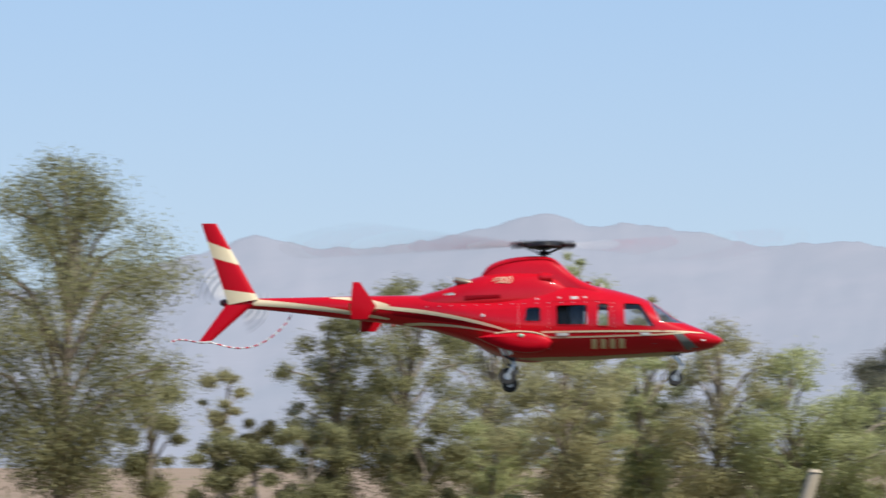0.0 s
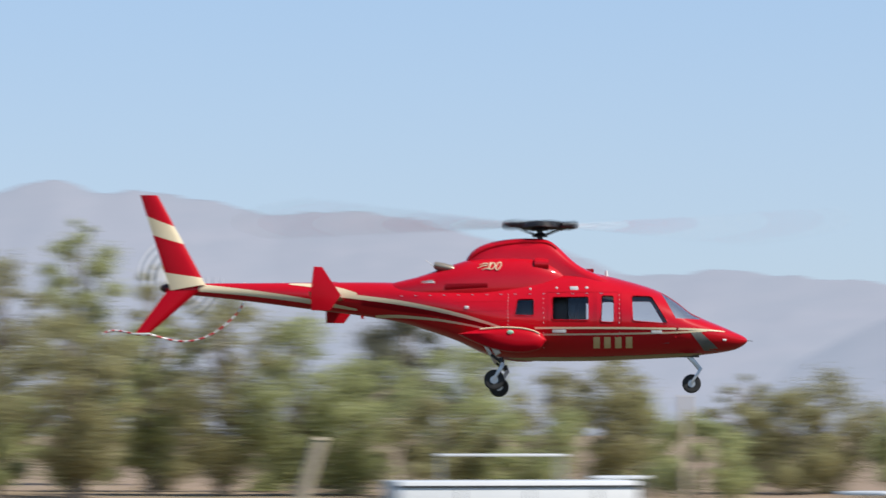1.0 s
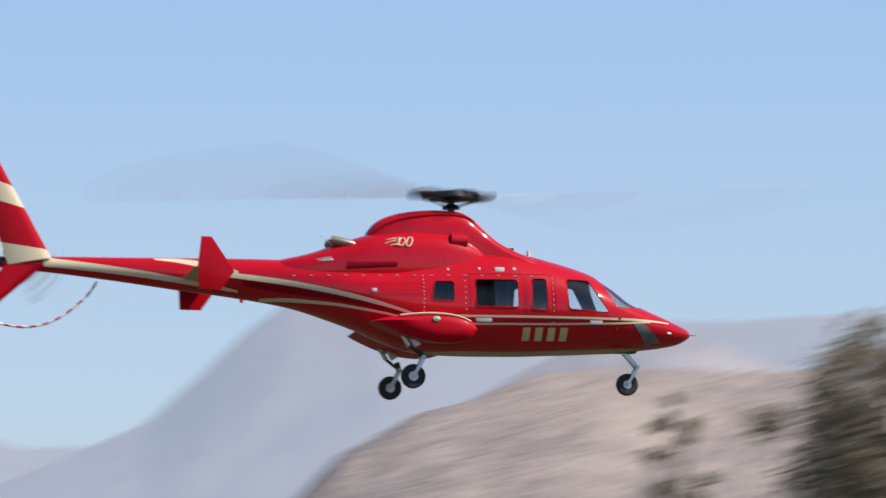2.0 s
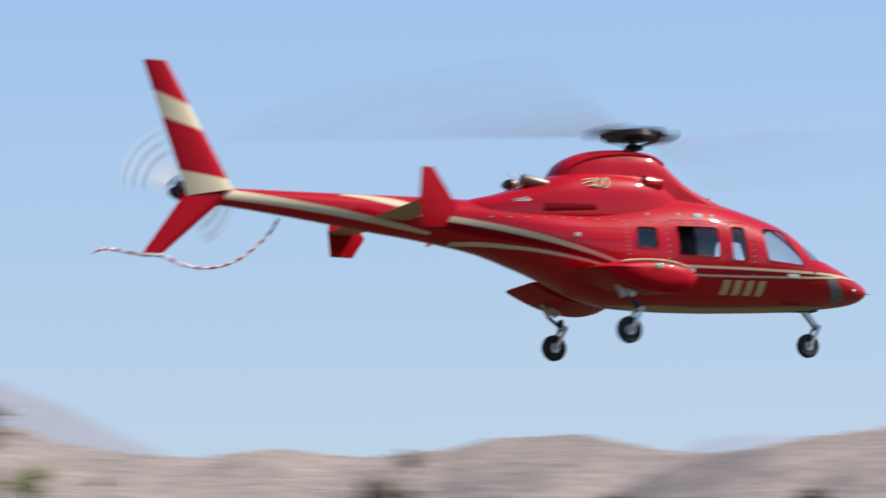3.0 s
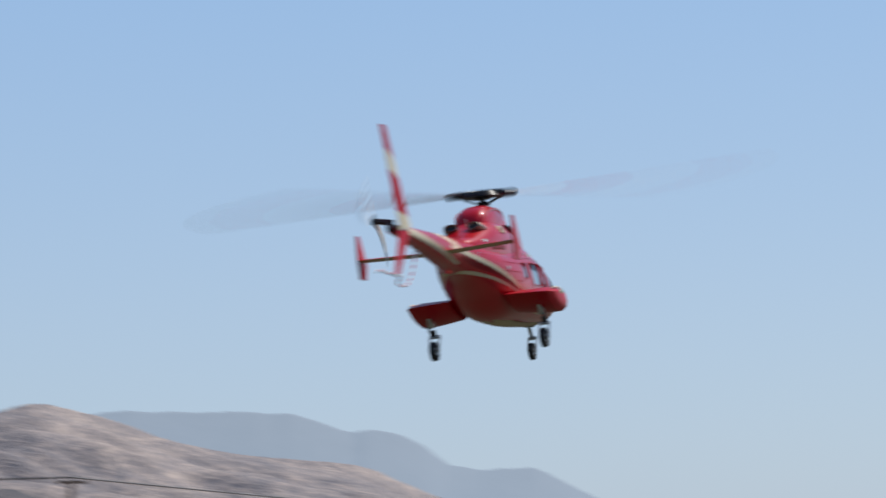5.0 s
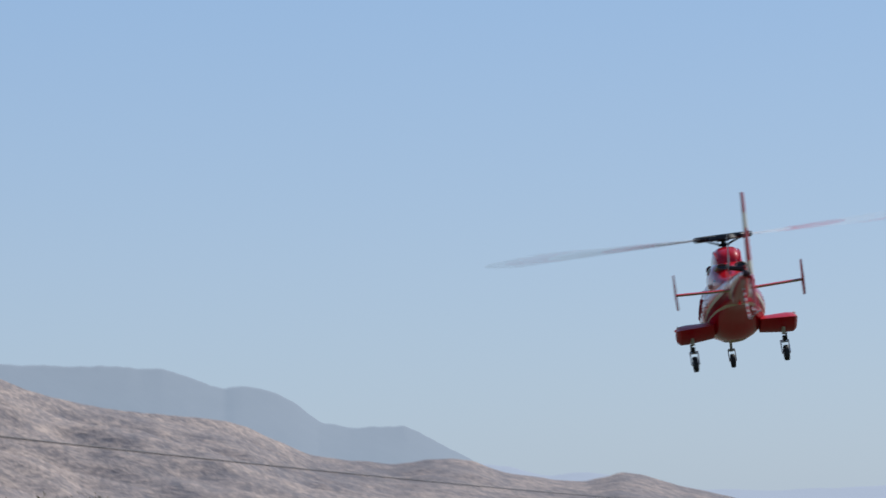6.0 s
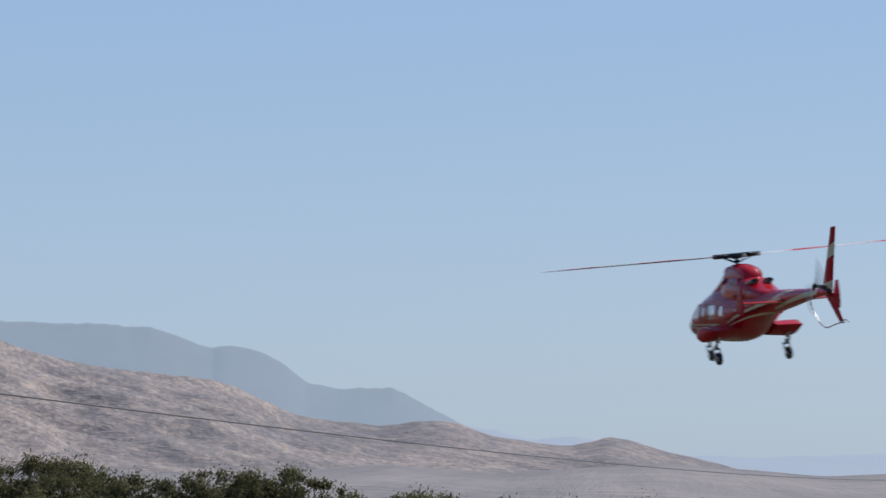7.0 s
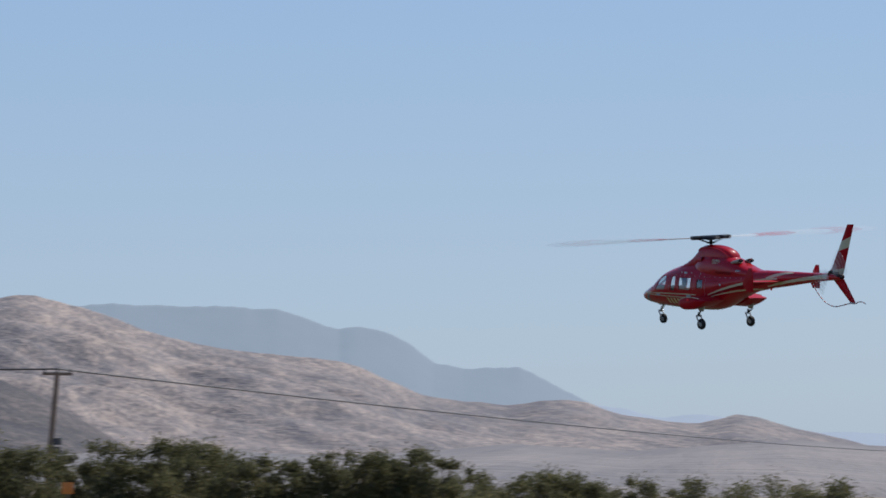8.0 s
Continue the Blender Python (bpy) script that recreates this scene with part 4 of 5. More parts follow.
def cut(bm, outlines, shell):
    """The body hollowed to a shell, with openings through it; outlines: in side view (x, z) with the y range."""
    me = bpy.data.meshes.new("tmp")
    bm.to_mesh(me)
    bm.free()
    ob = new("tmp", me)
    sol = ob.modifiers.new("shell", "SOLIDIFY")
    sol.thickness, sol.offset, sol.material_offset = shell, -1, 1
    me.materials.append(RED)
    me.materials.append(HEADLINER)
    cb = bmesh.new()
    for pts, y0, y1 in outlines:
        plate(cb, pts, y0, y1)
    bmesh.ops.recalc_face_normals(cb, faces=cb.faces[:])
    cm = bpy.data.meshes.new("tmp_cutter")
    cb.to_mesh(cm)
    cb.free()
    cm.materials.append(RED)
    co = new("tmp_cutter", cm)
    bo = ob.modifiers.new("openings", "BOOLEAN")
    bo.operation, bo.solver, bo.object = "DIFFERENCE", "EXACT", co
    done = bpy.data.meshes.new_from_object(ob.evaluated_get(bpy.context.evaluated_depsgraph_get()))
    bpy.data.objects.remove(ob)
    bpy.data.objects.remove(co)
    return done


def rounded(pts, r, n=4):
    """An outline with rounded corners."""
    out = []
    m = len(pts)
    for i, p in enumerate(pts):
        p, a, c = Vector(p), Vector(pts[i - 1]), Vector(pts[(i + 1) % m])
        u, v = (a - p).normalized() * r, (c - p).normalized() * r
        for k in range(n + 1):
            s = k / n
            out.append(tuple((1 - s) ** 2 * (p + u) + 2 * s * (1 - s) * p + s * s * (p + v)))
    return out


WINDOWS = {
    "rear_window": [(-0.108, 0.168), (-0.022, 0.165), (-0.022, 0.240), (-0.095, 0.240)],
    "door_window": [(0.055, 0.146), (0.214, 0.144), (0.214, 0.248), (0.055, 0.248)],
    "narrow_window": [(0.262, 0.137), (0.322, 0.134), (0.322, 0.252), (0.268, 0.253)],
    "cockpit_window": [(0.402, 0.140), (0.556, 0.128), (0.484, 0.250), (0.398, 0.253)]}

heli = thing("helicopter", "large red model helicopter with champagne stripes and wheels down, in flight", "helicopter")


def build_hull():
    xs = sorted(set(np.round(np.concatenate([np.linspace(-1.645, -0.6, 24), np.linspace(-0.6, 0.7, 66), np.linspace(0.7, 0.899, 24)]), 4)))
    holes = []
    for pts in WINDOWS.values():
        holes += [(rounded(pts, 0.012), -0.3, -0.06), (rounded(pts, 0.012), 0.06, 0.3)]
    shield = [(0.518, 0.285), (0.588, 0.152), (0.690, 0.150), (0.74, 0.215), (0.57, 0.36)]
    holes += [(shield, -0.3, -0.006), (shield, 0.006, 0.3)]
    me = cut(loft(HULL, xs), holes, 0.006)
    me.name = "fuselage"
    me.polygons.foreach_set("use_smooth", [True] * len(me.polygons))
    me.set_sharp_from_angle(angle=radians(32))
    hull = new("fuselage", me)
    hull.parent = heli
    tagged(hull, "glossy red fibreglass shell")
    # panes follow the skin a little inside it
    for name, pts in WINDOWS.items():
        for side in (-1, 1):
            bm = bmesh.new()
            n = 8
            grow = [Vector(p) + (Vector(p) - sum((Vector(q) for q in pts), Vector((0, 0))) / 4).normalized() * 0.006 for p in pts]
            grid = [[None] * (n + 1) for _ in range(n + 1)]
            for i in range(n + 1):
                for j in range(n + 1):
                    p = (grow[0].lerp(grow[1], i / n)).lerp(grow[3].lerp(grow[2], i / n), j / n)
                    grid[i][j] = bm.verts.new((p.x, side * (skin(HULL, p.x, p.y) - 0.004), p.y))
            for i in range(n):
                for j in range(n):
                    bm.faces.new((grid[i][j], grid[i + 1][j], grid[i + 1][j + 1], grid[i][j + 1]))
            if name == "door_window" and side < 0:
                for v in bm.verts:
                    v.co.x = 0.128 + (v.co.x - 0.055) * 0.56
            ob = part(name, bm, GLASS, heli, "clear pane, slid half open" if name == "door_window" and side < 0 else "")
            ob.visible_shadow = False
            # red bead round the opening
            bm = bmesh.new()
            ring = rounded(pts, 0.012)
            loop = [Vector((x, side * (skin(HULL, x, z) + 0.0008), z)) for x, z in ring]
            pipe_loop(bm, loop, 0.0022)
            part("seal", bm, RED_SATIN, ob)
    for side in (-1, 1):
        bm = bmesh.new()
        nx, ny = 20, 16
        grid = []
        for i in range(nx + 1):
            x = 0.510 + 0.190 * i / nx
            zt, zb, w, zm = station(HULL, x)
            row = []
            for j in range(ny + 1):
                k = 12 - 11.5 * j / ny
                y, z = section(HULL, x, k, 48, 2.05, 2.0)
                row.append(bm.verts.new((x, side * max(y - 0.004, 0.002), z - 0.004)))
            grid.append(row)
        for i in range(nx):
            for j in range(ny):
                f = [grid[i][j], grid[i + 1][j], grid[i + 1][j + 1], grid[i][j + 1]]
                c = sum((v.co for v in f), Vector()) / 4
                if c.z > 0.142 and c.z > 0.270 - (c.x - 0.518) * 1.9:
                    bm.faces.new(f)
        bmesh.ops.delete(bm, geom=[v for v in bm.verts if not v.link_faces], context="VERTS")
        ob = part("windshield", bm, GLASS, heli)
        ob.visible_shadow = False


def pipe_loop(bm, pts, rad, seg=5):
    """A thin closed round bead through the points."""
    n = len(pts)
    mid = sum(pts, Vector()) / n
    rings = []
    for i, p in enumerate(pts):
        d = (pts[(i + 1) % n] - pts[i - 1]).normalized()
        a = (mid - p)
        a = (a - d * a.dot(d)).normalized()
        c = d.cross(a)
        rings.append([bm.verts.new(p + rad * (math.cos(k * math.tau / seg) * a + math.sin(k * math.tau / seg) * c)) for k in range(seg)])
    for i in range(n):
        a, c = rings[i], rings[(i + 1) % n]
        for k in range(seg):
            bm.faces.new((a[k], a[(k + 1) % seg], c[(k + 1) % seg], c[k]))


build_hull()


def band(name, path, material, label="", tab=HULL, lift=0.0016, sides=(-1, 1), steps=60, rows=4, parent=None):
    """A painted band on the skin: path rows of x, lower and upper edge."""
    path = np.array(path)
    for side in sides:
        bm = bmesh.new()
        grid = []
        for x in np.linspace(path[0, 0], path[-1, 0], steps):
            lo, hi = np.interp(x, path[:, 0], path[:, 1]), np.interp(x, path[:, 0], path[:, 2])
            row = []
            for j in range(rows + 1):
                z = lo + (hi - lo) * j / rows
                row.append(bm.verts.new((x, side * (skin(tab, x, z) + lift), z)))
            grid.append(row)
        for a, c in zip(grid, grid[1:]):
            for j in range(rows):
                bm.faces.new((a[j], c[j], c[j + 1], a[j + 1]))
        part(name, bm, material, parent or heli, label)


def curve_band(ctrl, width, lift=0.0):
    """Band rows along a smooth centre line."""
    c = np.array(ctrl)
    xs = np.linspace(c[0, 0], c[-1, 0], 40)
    zs = np.interp(xs, c[:, 0], c[:, 1])
    k = np.ones(7) / 7
    zs = np.convolve(np.pad(zs, 3, mode="reflect", reflect_type="odd"), k, "valid")
    ws = np.interp(xs, c[:, 0], width) / 2
    return np.stack([xs, zs - ws, zs + ws], 1)


# cheat lines from the nose along the cabin, and the sweeping lines over the flank to the tail
band("stripe", curve_band([(-0.02, 0.112), (0.3, 0.110), (0.55, 0.106), (0.70, 0.104), (0.80, 0.098)], [0.008, 0.008, 0.008, 0.008, 0.004]), CREAM, "champagne pinstripe")
band("stripe", curve_band([(-0.02, 0.084), (0.3, 0.084), (0.55, 0.088), (0.66, 0.094), (0.72, 0.098)], [0.007, 0.007, 0.007, 0.007, 0.004]), CREAM, "champagne pinstripe")
band("stripe", curve_band([(-0.93, 0.275), (-0.8, 0.262), (-0.62, 0.236), (-0.45, 0.200), (-0.30, 0.160), (-0.17, 0.118)], [0.014, 0.019, 0.020, 0.018, 0.015, 0.008]), CREAM, "champagne stripe")
band("stripe", curve_band([(-0.72, 0.178), (-0.62, 0.177), (-0.45, 0.157), (-0.30, 0.128), (-0.19, 0.102)], [0.010, 0.013, 0.010, 0.008, 0.006]), CREAM, "champagne stripe")
band("stripe", curve_band([(-1.50, 0.312), (-1.30, 0.290), (-1.10, 0.262), (-0.92, 0.230), (-0.80, 0.207)], [0.034, 0.028, 0.023, 0.017, 0.008]), CREAM, "champagne stripe along the tail boom")
band("stripe", curve_band([(-1.10, 0.325), (-1.02, 0.320), (-0.93, 0.305), (-0.86, 0.288), (-0.80, 0.270)], [0.006, 0.016, 0.026, 0.026, 0.020]), CREAM, "champagne stripe")
# darker red laid on for the shade between the stripes
band("shade_band", curve_band([(-0.78, 0.235), (-0.62, 0.212), (-0.45, 0.183), (-0.30, 0.145), (-0.2, 0.112)], [0.020, 0.030, 0.022, 0.018, 0.010]), MAROON, "maroon band painted as shade between the stripes", lift=0.0010)
# champagne belly below a line along the sides, its shade put in as tan
under = [(x, station(HULL, x)[1] + 0.0004) for x in np.linspace(-0.14, 0.70, 34)]
band("belly_panel", [(x, z, z + 0.002 + 0.0085 * max(0.0, min(1.0, (x + 0.14) / 0.15, (0.72 - x) / 0.10))) for x, z in under], BELLY, "tan belly edge", lift=0.0012, rows=10)
bm = bmesh.new()
grid = []
for x in np.linspace(-0.12, 0.66, 40):
    zt, zb, w, zm = station(HULL, x)
    zz = zb + 0.010
    y = skin(HULL, x, zz)
    grow = min(1.0, (x + 0.13) / 0.25)
    grid.append([bm.verts.new((x, y * s * grow, zb + 0.010 * abs(s) ** 2.0 * grow - 0.0022)) for s in np.linspace(-1, 1, 13)])
for a, c in zip(grid, grid[1:]):
    for j in range(12):
        bm.faces.new((a[j], a[j + 1], c[j + 1], c[j]))
part("belly", bm, BELLY, heli, "tan belly")


def build_cowl():
    xs = np.linspace(-0.66, 0.14, 42)
    part("engine_cowling", loft(COWL, xs, 44, 2.6, 4.0), RED, heli, "glossy red engine cowling")
    part("rotor_pylon", loft(PYLON, np.linspace(-0.335, 0.32, 38), 40, 3.2, 4.0), RED, heli, "red rotor pylon fairing")
    # raised rim of the pylon top
    bm = bmesh.new()
    for side in (-1, 1):
        pts = []
        for x in np.linspace(-0.315, 0.075, 24):
            z = station(PYLON, x)[0] - 0.018 - 0.012 * max(0, (0.03 - x)) / 0.35
            pts.append((x, side * (skin(PYLON, x, z, 3.2, 4.0) + 0.002), z))
        pipe(bm, pts, 0.0065, 7)
    part("pylon_rim", bm, RED, heli)
    for side in (-1, 1):
        # engine intake in front of the cowling
        bm = bmesh.new()
        tube(bm, (-0.02, side * 0.094, 0.398), (0.040, side * 0.096, 0.396), 0.026, 0.021, 20, False)
        tube(bm, (0.040, side * 0.096, 0.396), (0.030, side * 0.096, 0.396), 0.021, 0.016, 20, False)
        part("intake_lip", bm, RED, heli)
        # solid black plug paints the dark inside of the intake
        bm = bmesh.new()
        tube(bm, (0.0, side * 0.096, 0.396), (0.031, side * 0.096, 0.396), 0.0165, seg=20)
        part("intake", bm, BLACK, heli, "black plug for the dark inside the intake")
        # exhaust: a flattened oval duct lying on the cowling, its dark mouth turned back and outward
        turn = pose(-0.405, side * 0.060, 0.388, 0, 13, side * 12) @ Matrix.Diagonal((0.72, 0.95, 0.85, 1))

        def oval(bm, rows, n=20, closed=False):
            rings = [[bm.verts.new((x, a * math.cos(w), c * math.sin(w))) for w in np.linspace(0, math.tau, n + 1)[:-1]] for x, a, c in rows]
            for p, q in zip(rings, rings[1:]):
                for i in range(n):
                    bm.faces.new((p[i], p[(i + 1) % n], q[(i + 1) % n], q[i]))
            if closed:
                bm.faces.new(rings[0])
                bm.faces.new(rings[-1][::-1])
            bmesh.ops.transform(bm, matrix=turn, verts=bm.verts[:])
            return bm
        ex = part("exhaust", oval(bmesh.new(), [(-0.030, 0.029, 0.014), (-0.070, 0.031, 0.016), (-0.074, 0.034, 0.0185), (-0.066, 0.0355, 0.020), (-0.02, 0.037, 0.021), (0.03, 0.034, 0.019), (0.065, 0.022, 0.012), (0.080, 0.004, 0.002)]), SOOT, heli, "flattened bare-metal exhaust duct")
        # closed black insert stands in for the duct's dark inside
        part("exhaust_mouth", oval(bmesh.new(), [(-0.046, 0.0285, 0.0135), (-0.036, 0.0285, 0.0135)], closed=True), BLACK, ex, "black insert for the dark inside the exhaust")
        # vents, plates and the flat maroon panel under the cowling
        band("cowl_vent", [(-0.525, 0.318, 0.344), (-0.458, 0.318, 0.344)], PALEP, "pale framed vent", COWL, 0.004, (side,), 14)
        band("vent_opening", [(-0.518, 0.322, 0.340), (-0.465, 0.322, 0.340)], GREYP, "grey vent mesh", COWL, 0.0055, (side,), 10)
        band("cowl_panel", [(-0.41, 0.285, 0.312), (-0.225, 0.285, 0.312)], MAROON, "flat maroon access panel", COWL, 0.003, (side,), 16)
        # emblem on the cowling, drawn as plain strokes
        bm = bmesh.new()

        def on_cowl(x, z):
            return Vector((x, side * (skin(COWL, x, z, 2.6, 4.0) + 0.003), z))
        for x, w, hgt in ((-0.205, 0.022, 0.030), (-0.178, 0.020, 0.036)):
            ring = [on_cowl(x + w / 2 * math.cos(a) + 0.35 * hgt / 2 * math.sin(a), 0.388 + hgt / 2 * math.sin(a)) for a in np.linspace(0, math.tau, 16)[:-1]]
            pipe_loop(bm, ring, 0.0026, 5)
        for x0, z0, x1, z1 in ((-0.268, 0.380, -0.226, 0.392), (-0.262, 0.394, -0.222, 0.400), (-0.250, 0.372, -0.218, 0.376), (-0.222, 0.372, -0.212, 0.404)):
            pipe(bm, [on_cowl(x0 + (x1 - x0) * q, z0 + (z1 - z0) * q + 0.003 * math.sin(q * 3.1)) for q in (0, 0.25, 0.5, 0.75, 1)], lambda q: 0.0034 * (0.35 + 0.65 * q), 5)
        part("emblem", bm, CREAM, heli, "champagne emblem on the cowling")
        # row of screws along the deck seam
        for i in range(15):
            x = -0.60 + i * 0.062
            z = 0.262
            y = skin(HULL, x, z) + 0.0005
            bm = bmesh.new()
            box(bm, (x - 0.006, side * y - 0.002, z - 0.0012), (x + 0.006, side * y + 0.002, z + 0.0012))
            part("seam_clip", bm, SILVER, heli)
    # small whip on the cowling, beacon on the cabin roof
    bm = bmesh.new()
    tube(bm, (-0.445, -0.03, 0.38), (-0.50, -0.03, 0.425), 0.0022, 0.0012, 6)
    part("whip_antenna", bm, PALEP, heli, "short white whip")
    bm = bmesh.new()
    tube(bm, (0.29, 0, 0.345), (0.29, 0, 0.374), 0.009, 0.006, 12)
    part("roof_beacon", bm, PALEP, heli, "small white roof beacon")
    bm = bmesh.new()
    box(bm, (0.20, -0.006, 0.362), (0.235, 0.006, 0.384), 0.003)
    part("roof_antenna", bm, MAROON, heli)


build_cowl()


def build_tail():
    fy = -0.03

    def swept(outline_f, outline_b, thick, bands, name, label):
        """A swept fin between its leading and trailing edge, split into painted bands along its height."""
        n, m = 60, 9
        grid = []
        bm = bmesh.new()
        for i in range(n + 1):
            s = i / n
            ring = []
            for k in range(2 * m):
                t = k / m if k <= m else (2 * m - k) / m
                sg = 1 if k <= m else -1
                sl = s + 0.13 * (t - 0.5) * min(1.0, min(s, 1 - s) / 0.15)
                f, b2 = outline_f(sl), outline_b(sl)
                x, z = f[0] + (b2[0] - f[0]) * t, f[1] + (b2[1] - f[1]) * t
                y = sg * thick * (1 - 0.45 * s) * (math.sqrt(max(t, 0)) * 1.5 - 0.75 * t - 0.75 * t * t) * 1.25
                ring.append(bm.verts.new((x, fy + y, z)))
            grid.append(ring)
        for i in range(n):
            a, c = grid[i], grid[i + 1]
            for k in range(2 * m):
                f = bm.faces.new((a[k], a[(k + 1) % (2 * m)], c[(k + 1) % (2 * m)], c[k]))
                s = (i + 0.5) / n
                f.material_index = 1 if any(lo <= s <= hi for lo, hi in bands) else 0
        bm.faces.new(grid[0])
        bm.faces.new(grid[-1][::-1])
        return part(name, bm, [RED_SATIN, CREAM], heli, label)

    swept(lambda s: (-1.470 - 0.214 * s, 0.325 + 0.397 * s), lambda s: (-1.625 - 0.137 * s, 0.300 + 0.424 * s), 0.022, [(-0.2, 0.13), (0.51, 0.71)], "vertical_fin", "red swept fin with champagne bands")
    swept(lambda s: (-1.495 - 0.215 * s, 0.300 - 0.183 * s), lambda s: (-1.640 - 0.140 * s, 0.298 - 0.186 * s), 0.020, [], "ventral_fin", "red swept lower fin")
    bm = bmesh.new()
    box(bm, (-1.79, fy - 0.008, 0.106), (-1.71, fy + 0.008, 0.114), 0.003)
    part("tail_skid", bm, PALEP, heli, "pale wear strip")
    bm = bmesh.new()
    tube(bm, (-1.60, 0.0, 0.308), (-1.655, 0.0, 0.314), 0.022, 0.019, 16)
    tube(bm, (-1.655, 0.0, 0.314), (-1.672, 0.0, 0.316), 0.019, 0.010, 16)
    tube(bm, (-1.605, 0.0, 0.335), (-1.605, 0.062, 0.350), 0.014, 0.012, 12)
    part("tail_gearbox", bm, GEARBOX, heli, "dark maroon tail gearbox")
    for x in (-1.30, -1.13, -0.97):
        bm = bmesh.new()
        tube(bm, (x, 0, station(HULL, x)[0] - 0.004), (x, 0, station(HULL, x)[0] + 0.003), 0.006, 0.005, 8)
        part("boom_screw", bm, PALEP, heli)
    bm = bmesh.new()
    tube(bm, (-0.78, 0.0, 0.186), (-0.78, 0.0, 0.172), 0.008, 0.006, 10)
    part("position_light", bm, LAMP_R, heli, "red light under the boom")
    # tailplane with end plates
    for side in (-1, 1):
        bm = bmesh.new()
        n = 10
        rings = []
        for y, x0, x1, z in ((0.035, -1.0, -0.855, 0.252), (0.34, -0.985, -0.885, 0.262)):
            ring = []
            for k in range(2 * n):
                t = k / n if k <= n else (2 * n - k) / n
                sg = 1 if k <= n else -1
                yy = sg * 0.011 * (math.sqrt(t) * 1.5 - 0.75 * t - 0.75 * t * t) * 1.3
                ring.append(bm.verts.new((x1 + (x0 - x1) * t, side * y, z + yy)))
            rings.append(ring)
        for k in range(2 * n):
            # lower faces take the tan that paints in the underside's shade
            bm.faces.new((rings[0][k], rings[0][(k + 1) % (2 * n)], rings[1][(k + 1) % (2 * n)], rings[1][k])).material_index = int(k >= n)
        bm.faces.new(rings[0])
        bm.faces.new(rings[1][::-1])
        part("tailplane", bm, [RED_SATIN, BELLY], heli, "tailplane, champagne underneath darkened as in shade")
        bm = bmesh.new()
        plate(bm, [(-0.962, 0.370), (-0.925, 0.368), (-0.845, 0.245), (-0.892, 0.180), (-0.972, 0.182), (-0.975, 0.262)], side * 0.339, side * 0.347, 0.002)
        for v in bm.verts:
            if v.co.z < 0.262:
                v.co.y -= side * 0.10 * (0.262 - v.co.z) * 0.35
        part("end_plate", bm, RED_SATIN, heli, "red end plate")
    # striped tail guard rope, bent down and back from the boom
    pts = [Vector(p) for p in ((-1.305, 0.0, 0.245), (-1.33, 0.0, 0.205), (-1.375, 0.0, 0.160), (-1.435, 0.0, 0.115), (-1.50, 0.0, 0.087), (-1.57, 0.0, 0.078), (-1.64, 0.0, 0.088),
                               (-1.71, fy, 0.106), (-1.775, fy, 0.108), (-1.84, 0.0, 0.124), (-1.89, 0.0, 0.128), (-1.93, 0.0, 0.115))]
    fine = []
    for i in range(len(pts) - 1):
        p0, p1, p2, p3 = pts[max(i - 1, 0)], pts[i], pts[i + 1], pts[min(i + 2, len(pts) - 1)]
        for k in range(6):
            s = k / 6
            fine.append(0.5 * ((2 * p1) + (p2 - p0) * s + (2 * p0 - 5 * p1 + 4 * p2 - p3) * s * s + (3 * p1 - p0 - 3 * p2 + p3) * s**3))
    fine.append(pts[-1])
    for i in range(0, len(fine) - 2, 2):
        bm = bmesh.new()
        pipe(bm, fine[i:i + 3], 0.0042, 7)
        part("guard_segment", bm, BLADEW if (i // 2) % 2 == 0 else BLADER, heli)


build_tail()


